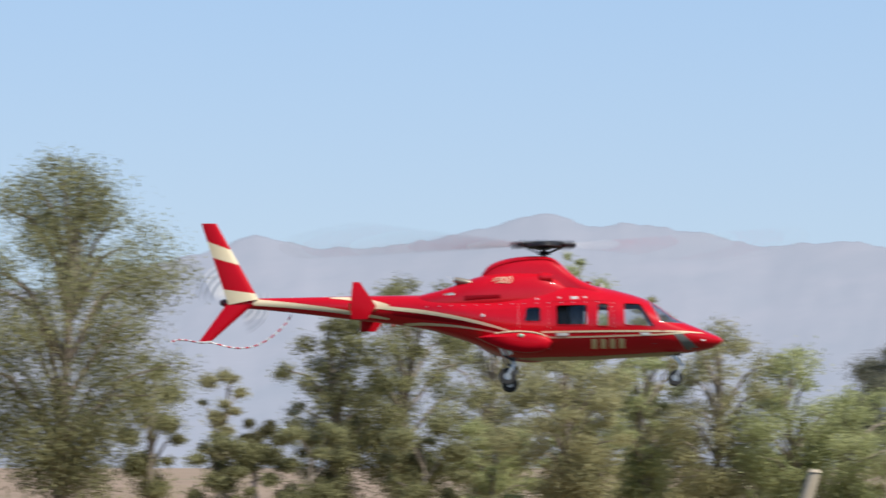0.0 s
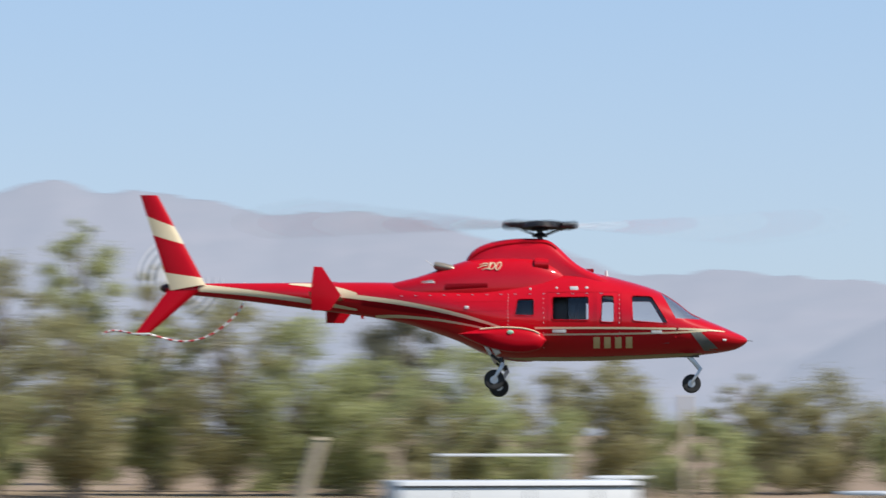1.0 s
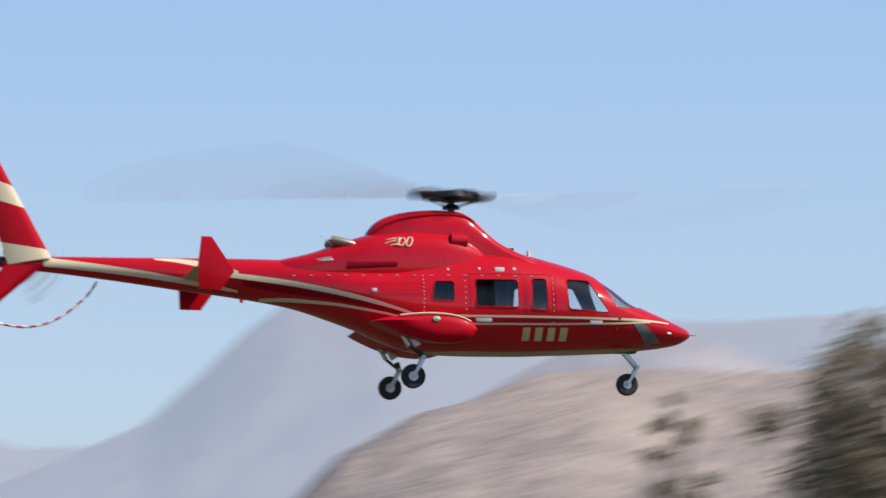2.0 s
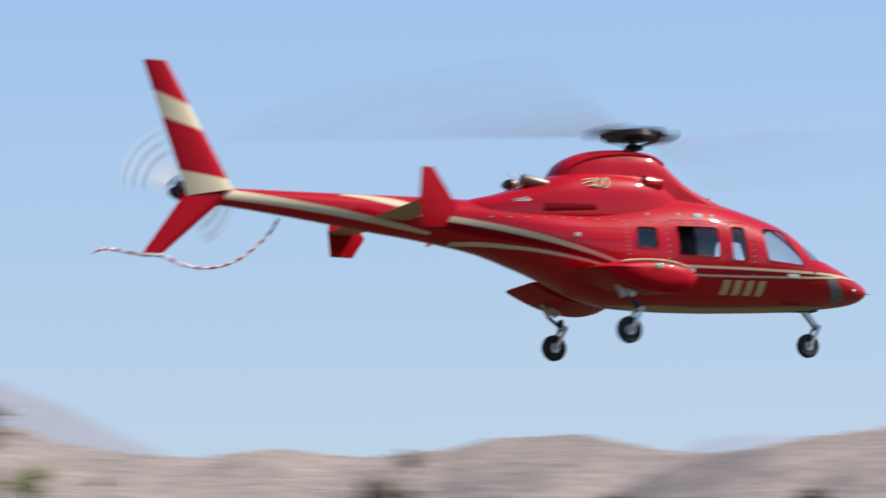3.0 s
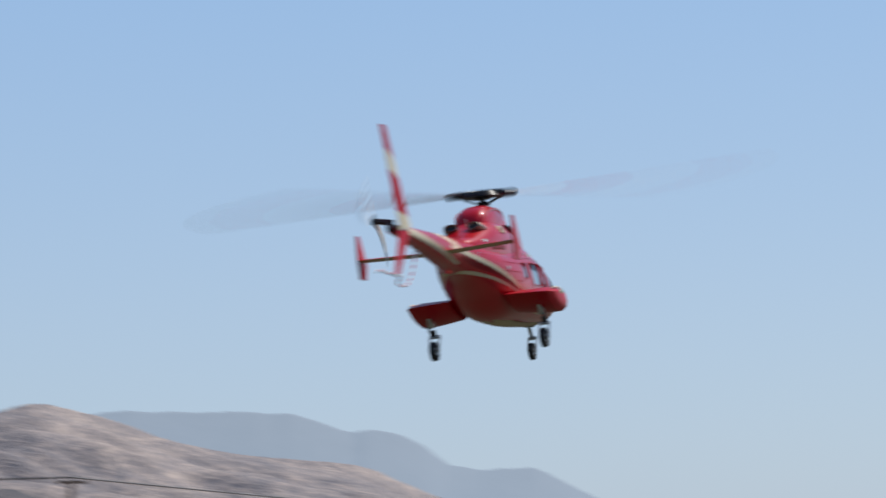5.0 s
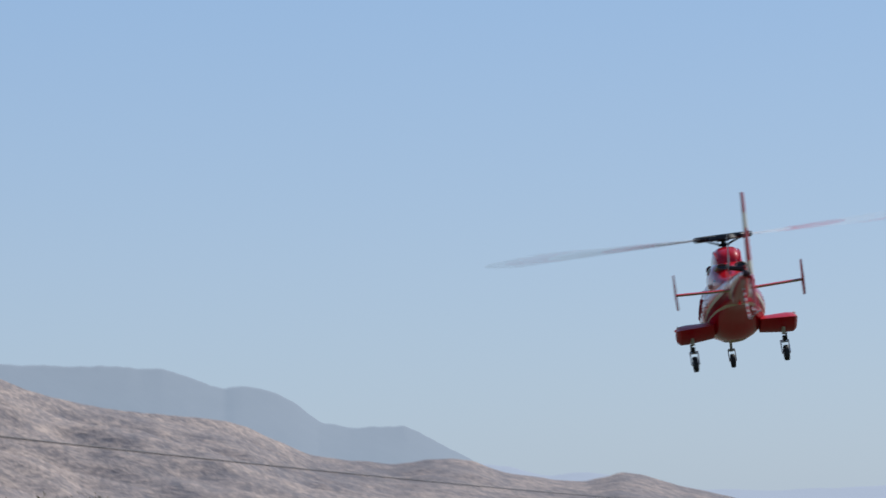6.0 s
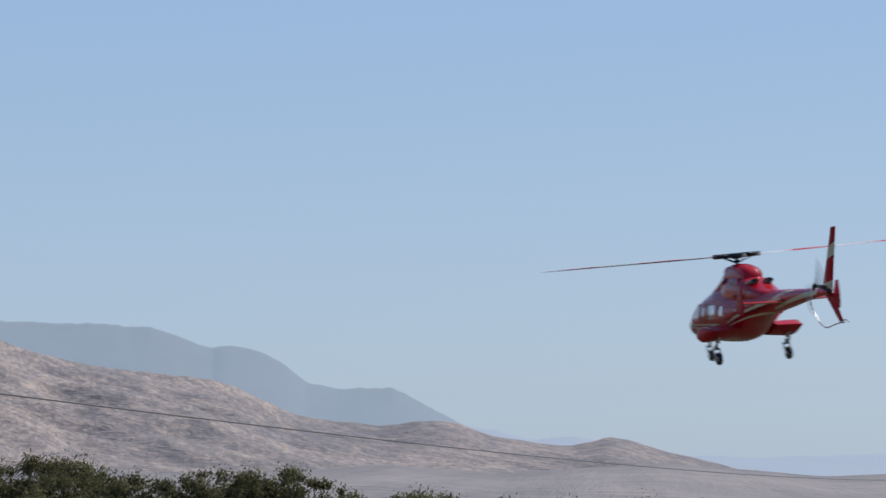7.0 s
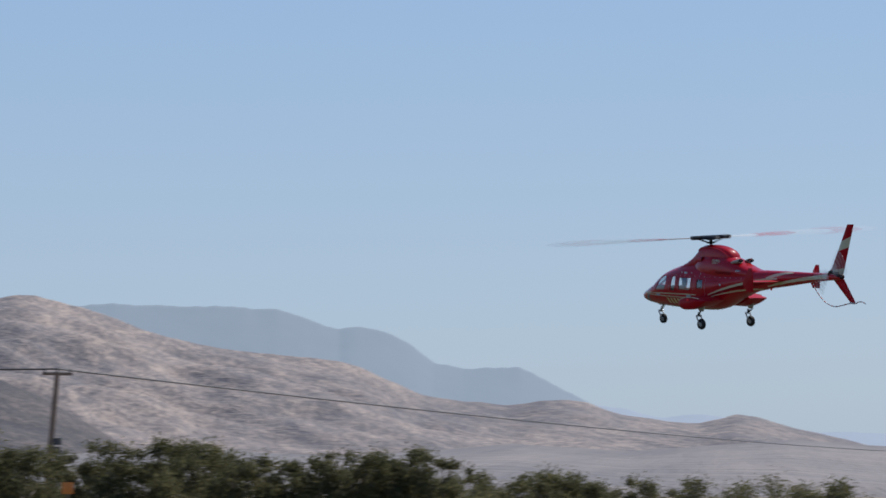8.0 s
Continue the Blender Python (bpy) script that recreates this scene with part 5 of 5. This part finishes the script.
def build_gear():
    for side in (-1, 1):
        # sponson: a thick stub wing with a rounded tip and a pointed tail
        bm = bmesh.new()
        n = 18
        rings = []
        for y, x0, x1, zc, th in ((0.13, -0.34, 0.0, 0.056, 0.070), (0.20, -0.345, 0.020, 0.053, 0.078), (0.28, -0.35, 0.034, 0.050, 0.086), (0.318, -0.335, 0.032, 0.048, 0.082), (0.334, -0.29, 0.012, 0.048, 0.060), (0.340, -0.22, -0.03, 0.048, 0.026)):
            ring = []
            for k in range(2 * n):
                t = k / n if k <= n else (2 * n - k) / n
                sg = 1 if k <= n else -1
                prof = (math.sqrt(t) * 1.55 - 0.72 * t - 0.83 * t * t) * 1.12
                zz = zc + (sg * th * prof) + (0.030 * t * t)
                ring.append(bm.verts.new((x1 + (x0 - x1) * t, side * y, zz)))
            rings.append(ring)
        for a, c in zip(rings, rings[1:]):
            for k in range(2 * n):
                bm.faces.new((a[k], a[(k + 1) % (2 * n)], c[(k + 1) % (2 * n)], c[k]))
        bm.faces.new(rings[0])
        bm.faces.new(rings[-1][::-1])
        sp = part("sponson", bm, RED_SATIN, heli, "red stub wing housing the wheel leg")
        bm = bmesh.new()
        pts = []
        for t in np.linspace(0.04, 0.75, 12):
            pts.append((0.020 - 0.36 * t, side * 0.3275, 0.050 + 0.078 * (math.sqrt(t) * 1.55 - 0.72 * t - 0.83 * t * t) * 1.12 + 0.03 * t * t))
        pipe(bm, pts, 0.0035, 6)
        part("stripe", bm, CREAM, sp, "champagne edge line")
        bm = bmesh.new()
        bmesh.ops.create_uvsphere(bm, u_segments=12, v_segments=8, radius=0.009, matrix=Matrix.Translation((-0.12, side * 0.339, 0.083)) @ Matrix.Diagonal((1.6, 0.8, 1, 1)))
        part("position_light", bm, LAMP_G if side < 0 else LAMP_R, sp)
        # main leg
        y = side * 0.255
        bm = bmesh.new()
        box(bm, (-0.013, -0.010, -0.042), (0.013, 0.010, 0.042), 0.003, pose(-0.195, y, 0.030, 0, -28, 0))
        box(bm, (-0.008, -0.008, -0.045), (0.008, 0.008, 0.045), 0.003, pose(-0.228, y, 0.030, 0, -28, 0))
        leg = part("main_leg", bm, STEEL, heli, "pale alloy trailing-link leg")
        bm = bmesh.new()
        tube(bm, (-0.165, y, -0.020), (-0.158, y, -0.050), 0.010, seg=12)
        tube(bm, (-0.205, y + side * 0.012, -0.008), (-0.150, y + side * 0.012, -0.052), 0.006, seg=10)
        part("knee", bm, BLACK, leg)
        bm = bmesh.new()
        for d in (-1, 1):
            box(bm, (-0.007, -0.003, -0.040), (0.007, 0.003, 0.040), 0.002, pose(-0.174, y + d * 0.022, -0.082, 0, 30, 0))
        tube(bm, (-0.158, y - 0.025, -0.050), (-0.158, y + 0.025, -0.050), 0.008, seg=10)
        part("fork", bm, STEEL, leg)
        wheel(heli, "main_wheel", (-0.193, y, -0.116), 0.044, 0.030)
    y = 0.0
    bm = bmesh.new()
    box(bm, (-0.010, -0.008, -0.045), (0.010, 0.008, 0.045), 0.003, pose(0.668, y, -0.028, 0, -40, 0))
    tube(bm, (0.632, y, 0.006), (0.690, y, -0.056), 0.007, seg=10)
    leg = part("nose_leg", bm, STEEL, heli, "pale alloy nose leg")
    bm = bmesh.new()
    tube(bm, (0.694, y - 0.02, -0.058), (0.694, y + 0.02, -0.058), 0.008, seg=10)
    for d in (-1, 1):
        box(bm, (-0.006, -0.0028, -0.038), (0.006, 0.0028, 0.038), 0.002, pose(0.675, y + d * 0.020, -0.090, 0, 33, 0))
    part("fork", bm, STEEL, leg)
    wheel(heli, "nose_wheel", (0.656, y, -0.122), 0.041, 0.028)
    # solid dark slab in place of a shaded opening for the nose wheel
    bm = bmesh.new()
    box(bm, (0.59, -0.022, -0.006), (0.69, 0.022, 0.003), 0.002)
    part("wheel_bay", bm, INTERIOR, heli, "dark slab painted as the shade of an open wheel bay")


def wheel(parent, name, c, r, w):
    bm = bmesh.new()
    prof = [(r * 0.39, w * 0.38), (r * 0.74, w * 0.52), (r * 0.92, w * 0.46), (r, w * 0.22), (r, -w * 0.22), (r * 0.92, -w * 0.46), (r * 0.74, -w * 0.52), (r * 0.39, -w * 0.38)]
    seg = 28
    rings = [[bm.verts.new((c[0] + q * math.cos(a), c[1] + yy, c[2] + q * math.sin(a))) for q, yy in prof] for a in np.linspace(0, math.tau, seg + 1)[:-1]]
    for i in range(seg):
        a, d = rings[i], rings[(i + 1) % seg]
        for k in range(len(prof)):
            k2 = (k + 1) % len(prof)
            bm.faces.new((a[k], a[k2], d[k2], d[k]))
    ob = part(name, bm, RUBBER, parent, "black rubber tyre")
    bm = bmesh.new()
    tube(bm, (c[0], c[1] - w * 0.36, c[2]), (c[0], c[1] + w * 0.36, c[2]), r * 0.40, seg=24)
    tube(bm, (c[0], c[1] - w * 0.62, c[2]), (c[0], c[1] + w * 0.62, c[2]), r * 0.20, seg=14)
    part("rim", bm, STEEL, ob, "pale alloy rim")
    return ob


build_gear()


def build_details():
    # registration on both flanks as plain gold bars of its size
    for side in (-1, 1):
        for i in range(4):
            x0, z0, hgt = 0.232 + i * 0.0465, 0.026, 0.046
            bm = bmesh.new()
            n = 6
            col = []
            for j in range(n + 1):
                z = z0 + hgt * j / n
                col.append([bm.verts.new((x, side * (skin(HULL, x, z) + 0.0018), z)) for x in (x0, x0 + 0.014, x0 + 0.028)])
            for a, c in zip(col, col[1:]):
                for k in range(2):
                    bm.faces.new((a[k], a[k + 1], c[k + 1], c[k]))
            part("marking_bar", bm, GOLD, heli, "plain gold bar")
        # door outline and sliding rail
        band_lines = []
        for x0, x1, z0, z1 in ((0.035, 0.236, 0.010, 0.268), (0.352, 0.352, 0.02, 0.262), (0.245, 0.340, 0.010, 0.268)):
            for (xa, za), (xb, zb2) in (((x0, z0), (x0, z1)), ((x1, z0), (x1, z1)), ((x0, z1), (x1, z1))):
                band_lines.append([(xa + (xb - xa) * s, za + (zb2 - za) * s) for s in np.linspace(0, 1, 9)])
        bm = bmesh.new()
        for line in band_lines:
            if abs(line[0][0] - line[-1][0]) + abs(line[0][1] - line[-1][1]) > 0.001:
                pipe(bm, [(x, side * (skin(HULL, x, z) + 0.0004), z) for x, z in line], 0.0008, 4)
        part("door_seam", bm, MAROON, heli, "thin dark door seams")
        # rows of rivets over the flank
        for z in (0.150, 0.190, 0.230):
            bm = bmesh.new()
            for i in range(24):
                x = -0.36 + i * 0.0105
                y = skin(HULL, x, z)
                box(bm, (x - 0.0016, side * y - 0.001, z - 0.0016), (x + 0.0016, side * y + 0.0016, z + 0.0016))
            part("rivet_row", bm, RED_SATIN, heli, smooth=False)
        # columns of small bright screws at the door posts
        for x, z0, z1 in ((-0.135, 0.10, 0.26), (0.018, 0.03, 0.262), (0.345, 0.03, 0.255)):
            bm = bmesh.new()
            for z in np.linspace(z0, z1, 12):
                y = skin(HULL, x, z)
                box(bm, (x - 0.0015, side * y - 0.001, z - 0.0015), (x + 0.0015, side * y + 0.0018, z + 0.0015))
            part("screw_row", bm, PALEP, heli, smooth=False)
        # handles, static port, plates
        for x, z, w, hgt, m, nm in ((0.085, 0.098, 0.060, 0.016, VENT, "door_handle"), (0.505, 0.092, 0.048, 0.016, VENT, "door_handle"), (-0.315, 0.205, 0.018, 0.014, PALEP, "fuel_cap"), (0.150, 0.285, 0.036, 0.018, PALEP, "badge"),
                                 (0.075, 0.288, 0.010, 0.010, PALEP, "screw_plate"), (0.205, 0.288, 0.014, 0.010, PALEP, "screw_plate"), (-0.04, 0.285, 0.010, 0.010, PALEP, "screw_plate"), (0.798, 0.062, 0.018, 0.008, PALEP, "nose_port"),
                                 (0.335, 0.075, 0.010, 0.010, MAROON, "latch"), (0.585, 0.070, 0.010, 0.010, MAROON, "latch"), (0.595, 0.108, 0.010, 0.008, MAROON, "latch")):
            bm = bmesh.new()
            y = skin(HULL, x, z)
            dy = skin(HULL, x + 0.02, z) - skin(HULL, x - 0.02, z)
            box(bm, (-w / 2, -0.0035, -hgt / 2), (w / 2, 0.0035, hgt / 2), min(hgt, w) * 0.3 if min(hgt, w) * 0.3 < 0.003 else 0.003, Matrix.Translation((x, side * y, z)) @ pose(0, 0, 0, 0, 0, math.degrees(math.atan2(side * dy, 0.04))))
            part(nm, bm, m, heli)
        # grey landing-light window on the cheek of the nose, reflections painted into its opaque grey
        bm = bmesh.new()
        grid = []
        for i in range(9):
            s = i / 8
            row = []
            for j in range(4):
                x = 0.640 + 0.070 * s + (0.042 + 0.030 * s) * j / 3
                z = 0.104 - 0.088 * s
                row.append(bm.verts.new((x, side * (skin(HULL, x, z) + 0.0016), z)))
            grid.append(row)
        for a, c in zip(grid, grid[1:]):
            for j in range(3):
                bm.faces.new((a[j], a[j + 1], c[j + 1], c[j]))
        part("cheek_panel", bm, CHIN, heli, "grey chin window")
    bm = bmesh.new()
    tube(bm, (0.89, 0, 0.064), (0.925, 0, 0.062), 0.0018, 0.0012, 8)
    part("pitot_tube", bm, DARKTRIM, heli)
    # cabin: floor, bulkhead, gearbox frame, seats
    bm = bmesh.new()
    box(bm, (-0.12, -0.132, 0.045), (0.56, 0.132, 0.055))
    part("cabin_floor", bm, INTERIOR, heli)
    bm = bmesh.new()
    box(bm, (-0.135, -0.115, 0.05), (-0.125, 0.115, 0.27))
    part("bulkhead", bm, INTERIOR, heli)
    bm = bmesh.new()
    box(bm, (-0.02, -0.055, 0.05), (0.200, 0.055, 0.33), 0.008)
    # added block, not a seen part, keeping the rear window dark
    box(bm, (-0.12, -0.06, 0.06), (-0.02, 0.06, 0.29), 0.01)
    box(bm, (0.03, -0.085, 0.10), (0.12, 0.085, 0.26), 0.01)
    tube(bm, (0.13, -0.08, 0.06), (0.10, -0.06, 0.30), 0.008)
    tube(bm, (0.13, 0.08, 0.06), (0.10, 0.06, 0.30), 0.008)
    part("mechanics_frame", bm, BLACK, heli, "black rotor drive frame inside the cabin")
    bm = bmesh.new()
    tube(bm, (0.145, -0.07, 0.10), (0.165, -0.05, 0.235), 0.005)
    tube(bm, (0.135, 0.0, 0.19), (0.20, 0.0, 0.19), 0.012)
    part("push_rod", bm, INTERIOR, heli)
    for y in (-0.075, 0.075):
        bm = bmesh.new()
        box(bm, (0.30, y - 0.05, 0.06), (0.39, y + 0.05, 0.10), 0.012)
        box(bm, (0.285, y - 0.05, 0.08), (0.308, y + 0.05, 0.135), 0.010)
        part("seat", bm, SEAT, heli)
    bm = bmesh.new()
    box(bm, (0.54, -0.105, 0.06), (0.60, 0.105, 0.115), 0.012)
    part("instrument_panel", bm, BLACK, heli)


build_details()


# ---- rotors ----
def blade_mesh(name, r0, r1, chord, thick, bands, mats, parent, under=False):
    """A twisted tapered blade along x with painted bands."""
    bm = bmesh.new()
    n, m = 40, 8
    rings = []
    for i in range(n + 1):
        s = i / n
        r = r0 + (r1 - r0) * s
        c = chord * (0.55 + 0.45 * min(1, s / 0.12)) * (1 - 0.25 * max(0, (s - 0.95) / 0.05))
        tw = radians(9 - 3 * s)
        ring = []
        for k in range(2 * m):
            t = k / m if k <= m else (2 * m - k) / m
            sg = 1 if k <= m else -1
            y = c * (0.3 - t)
            z = sg * thick * (math.sqrt(t) * 1.5 - 0.75 * t - 0.75 * t * t) * 1.2
            ring.append(bm.verts.new((r, y * math.cos(tw) - z * math.sin(tw), y * math.sin(tw) + z * math.cos(tw))))
        rings.append(ring)
    for i in range(n):
        s = (i + 0.5) / n
        ix = [k for k, (lo, hi) in enumerate(bands) if lo <= s < hi]
        for k in range(2 * m):
            f = bm.faces.new((rings[i][k], rings[i][(k + 1) % (2 * m)], rings[i + 1][(k + 1) % (2 * m)], rings[i + 1][k]))
            f.material_index = len(mats[0]) - 1 if under and k >= m else (mats[1][ix[0]] if ix else 0)
    bm.faces.new(rings[0])
    bm.faces.new(rings[-1][::-1])
    return part(name, bm, mats[0], parent)


def build_main_rotor():
    bm = bmesh.new()
    tube(bm, (0, 0, -0.06), (0, 0, 0.012), 0.013, seg=16)
    tube(bm, (0, 0, -0.022), (0, 0, 0.016), 0.036, 0.030, 20)
    tube(bm, (0, 0, -0.05), (0, 0, -0.035), 0.034, 0.024, 20)
    box(bm, (-0.165, -0.026, -0.016), (0.165, 0.026, 0.017), 0.008)
    box(bm, (-0.022, -0.115, -0.014), (0.022, 0.115, 0.014), 0.005)
    tube(bm, (0, 0, -0.012), (0, 0, 0.010), 0.085, 0.070, 20)
    for s in (-1, 1):
        tube(bm, (s * 0.03, 0, -0.04), (s * 0.10, s * 0.03, -0.012), 0.006, seg=8)
        tube(bm, (s * 0.09, -0.035, 0.0), (s * 0.165, -0.032, 0.002), 0.014, 0.012, 10)
        tube(bm, (s * 0.09, 0.035, 0.0), (s * 0.165, 0.032, 0.002), 0.014, 0.012, 10)
    hub = part("main_rotor", bm, BLACK, heli, "black rotor head with two striped blades", at=pose(0, 0, 0.577))
    for k in range(2):
        b = blade_mesh("blade", 0.15, 1.36, 0.056, 0.006, [(0, 0.2), (0.2, 0.45), (0.45, 0.7), (0.7, 0.9), (0.9, 1.01)], ([BLADEW, BLADER], [0, 1, 0, 1, 0]), hub)
        b.matrix_basis = pose(0, 0, 0, 0, -0.4, 180 * k)
    return hub


def build_tail_rotor():
    bm = bmesh.new()
    tube(bm, (0, 0, -0.02), (0, 0, 0.014), 0.012, seg=14)
    box(bm, (-0.035, -0.009, -0.004), (0.035, 0.009, 0.010), 0.003)
    hub = part("tail_rotor", bm, BLACK, heli, "black tail rotor hub with two striped blades", at=pose(-1.605, 0.078, 0.350, -90, 0, 0))
    for k in range(2):
        b = blade_mesh("blade", 0.028, 0.200, 0.044, 0.0035, [(0, 0.42), (0.42, 0.52), (0.52, 0.62), (0.62, 0.72), (0.72, 0.82), (0.82, 0.90), (0.90, 1.01)], ([BLADEW, GREYP], [0, 1, 0, 1, 0, 1, 0]), hub)
        b.matrix_basis = pose(0, 0, 0.004, 0, 0, 180 * k)
    return hub


main_rotor = build_main_rotor()
tail_rotor = build_tail_rotor()


def build_bird(p):
    """A small dark bird, wings spread."""
    ob = thing("bird", "small dark bird gliding above the trees", "bird", m=pose(p.x, p.y, p.z))
    bm = bmesh.new()
    bmesh.ops.create_uvsphere(bm, u_segments=12, v_segments=8, radius=0.07, matrix=Matrix.Diagonal((2.2, 0.8, 0.8, 1)))
    tube(bm, (-0.13, 0, 0), (-0.24, 0, 0.01), 0.035, 0.05, 8)
    tube(bm, (0.13, 0, 0.02), (0.20, 0, 0.01), 0.03, 0.008, 8)
    part("body", bm, FEATHER, ob)
    for s in (-1, 1):
        bm = bmesh.new()
        pts = [(0.09, 0.03, 0.02), (0.10, 0.20, 0.06), (0.03, 0.42, 0.05), (-0.03, 0.40, 0.05), (-0.06, 0.20, 0.05), (-0.07, 0.03, 0.015)]
        lo = [bm.verts.new((x, s * y, z)) for x, y, z in pts]
        hi = [bm.verts.new((x, s * y, z + 0.012)) for x, y, z in pts]
        bm.faces.new(lo)
        bm.faces.new(hi[::-1])
        for i in range(6):
            bm.faces.new((lo[i], lo[(i + 1) % 6], hi[(i + 1) % 6], hi[i]))
        part("wing", bm, FEATHER, ob)
    return ob


bird = build_bird(at_angle(12.59, 90, 4.9))


# ---- what moves ----
def motions():
    walk(heli, [
        (0, pose(0.528, 16.116, 2.956, -2.85, -1.12, -2.49)),
        (0.3, pose(1.107, 15.389, 2.886, -2.76, -0.50, -6.74)),
        (0.6, pose(1.725, 14.645, 2.820, -2.25, -0.30, -9.89)),
        (0.9, pose(2.344, 13.825, 2.747, -2.22, -0.17, -11.73)),
        (1.2, pose(3.007, 12.945, 2.731, -3.65, -0.74, -13.07)),
        (2.3, pose(5.614, 9.509, 3.478, -0.40, -0.62, -14.75)),
        (2.5, pose(6.133, 8.844, 3.505, -0.27, -1.18, -15.14)),
        (2.7, pose(6.694, 8.193, 3.536, -0.27, -1.47, -15.43)),
        (2.9, pose(7.250, 7.566, 3.553, -1.22, -1.51, -15.87)),
        (3, pose(7.554, 7.228, 3.556, -1.79, -1.38, -16.07)),
        (3.2, pose(8.123, 6.576, 3.549, -2.59, -1.11, -15.99)),
        (3.4, pose(8.709, 5.913, 3.537, -3.51, -1.19, -15.85)),
        (3.5, pose(9.003, 5.592, 3.525, -3.69, -1.20, -15.81)),
        (3.6, pose(9.315, 5.251, 3.510, -3.85, -1.37, -15.91)),
        (3.8, pose(9.953, 4.602, 3.483, -4.04, -1.49, -15.25)),
        (4, pose(10.605, 3.973, 3.482, -4.01, -1.91, -14.33)),
        (4.1, pose(10.954, 3.629, 3.486, -4.23, -2.24, -13.78)),
        (4.2, pose(11.301, 3.347, 3.489, -4.72, -2.52, -13.16)),
        (5.3, pose(15.317, 0.449, 3.518, -5.21, -1.64, -6.71)),
        (5.6, pose(16.397, -0.101, 3.450, -5.05, -1.83, -3.77)),
        (5.7, pose(16.754, -0.288, 3.415, -5.65, -2.05, -3.02)),
        (5.9, pose(17.476, -0.561, 3.435, -6.70, -2.50, -0.46)),
        (6.1, pose(18.211, -0.726, 3.440, -7.27, -2.45, 2.45)),
        (6.3, pose(18.970, -0.849, 3.425, -7.43, -2.24, 5.16)),
        (6.7, pose(20.566, -1.106, 3.404, -7.33, -1.90, 11.98)),
        (7, pose(21.831, -0.925, 3.442, -5.94, -2.70, 18.03)),
        (7.5, pose(23.939, -0.482, 3.539, -3.94, -3.93, 27.59)),
        (8, pose(25.998, 0.197, 3.702, -4.30, -5.02, 38.53)),
    ])
    # the rotors turn by a part of a turn in each thirtieth of a second
    turns = np.interp(np.arange(241) / 30.0, [0, 1.2, 2.3, 3.0, 3.5, 4.2, 5.3, 6.7, 8.0], [13.3, 12.5, 26, 14, 8, -18, -74.2, -96.2, -122.4])
    tilt = np.interp(np.arange(241) / 30.0, [0, 6.6, 7.6, 8.0], [0, 0, 1, 1])
    walk(main_rotor, [(i / 30.0, pose(0, 0, 0.577, -1.8 * tilt[i], 1.4 * tilt[i], 0) @ pose(0, 0, 0, 0, 0, turns[i] + 84.0 * i)) for i in range(241)])
    base = pose(-1.605, 0.078, 0.350, -90, 0, 0)
    walk(tail_rotor, [(i / 30.0, base @ pose(0, 0, 0, 0, 0, 37.0 + 84.0 * i)) for i in range(241)])
    walk(bird, [(0.0, pose(*(at_angle(12.59, 90, 4.86)), 0, -4, 160)), (8.0, pose(*(at_angle(9.41, 88, 5.6)), 0, -4, 160))])


motions()
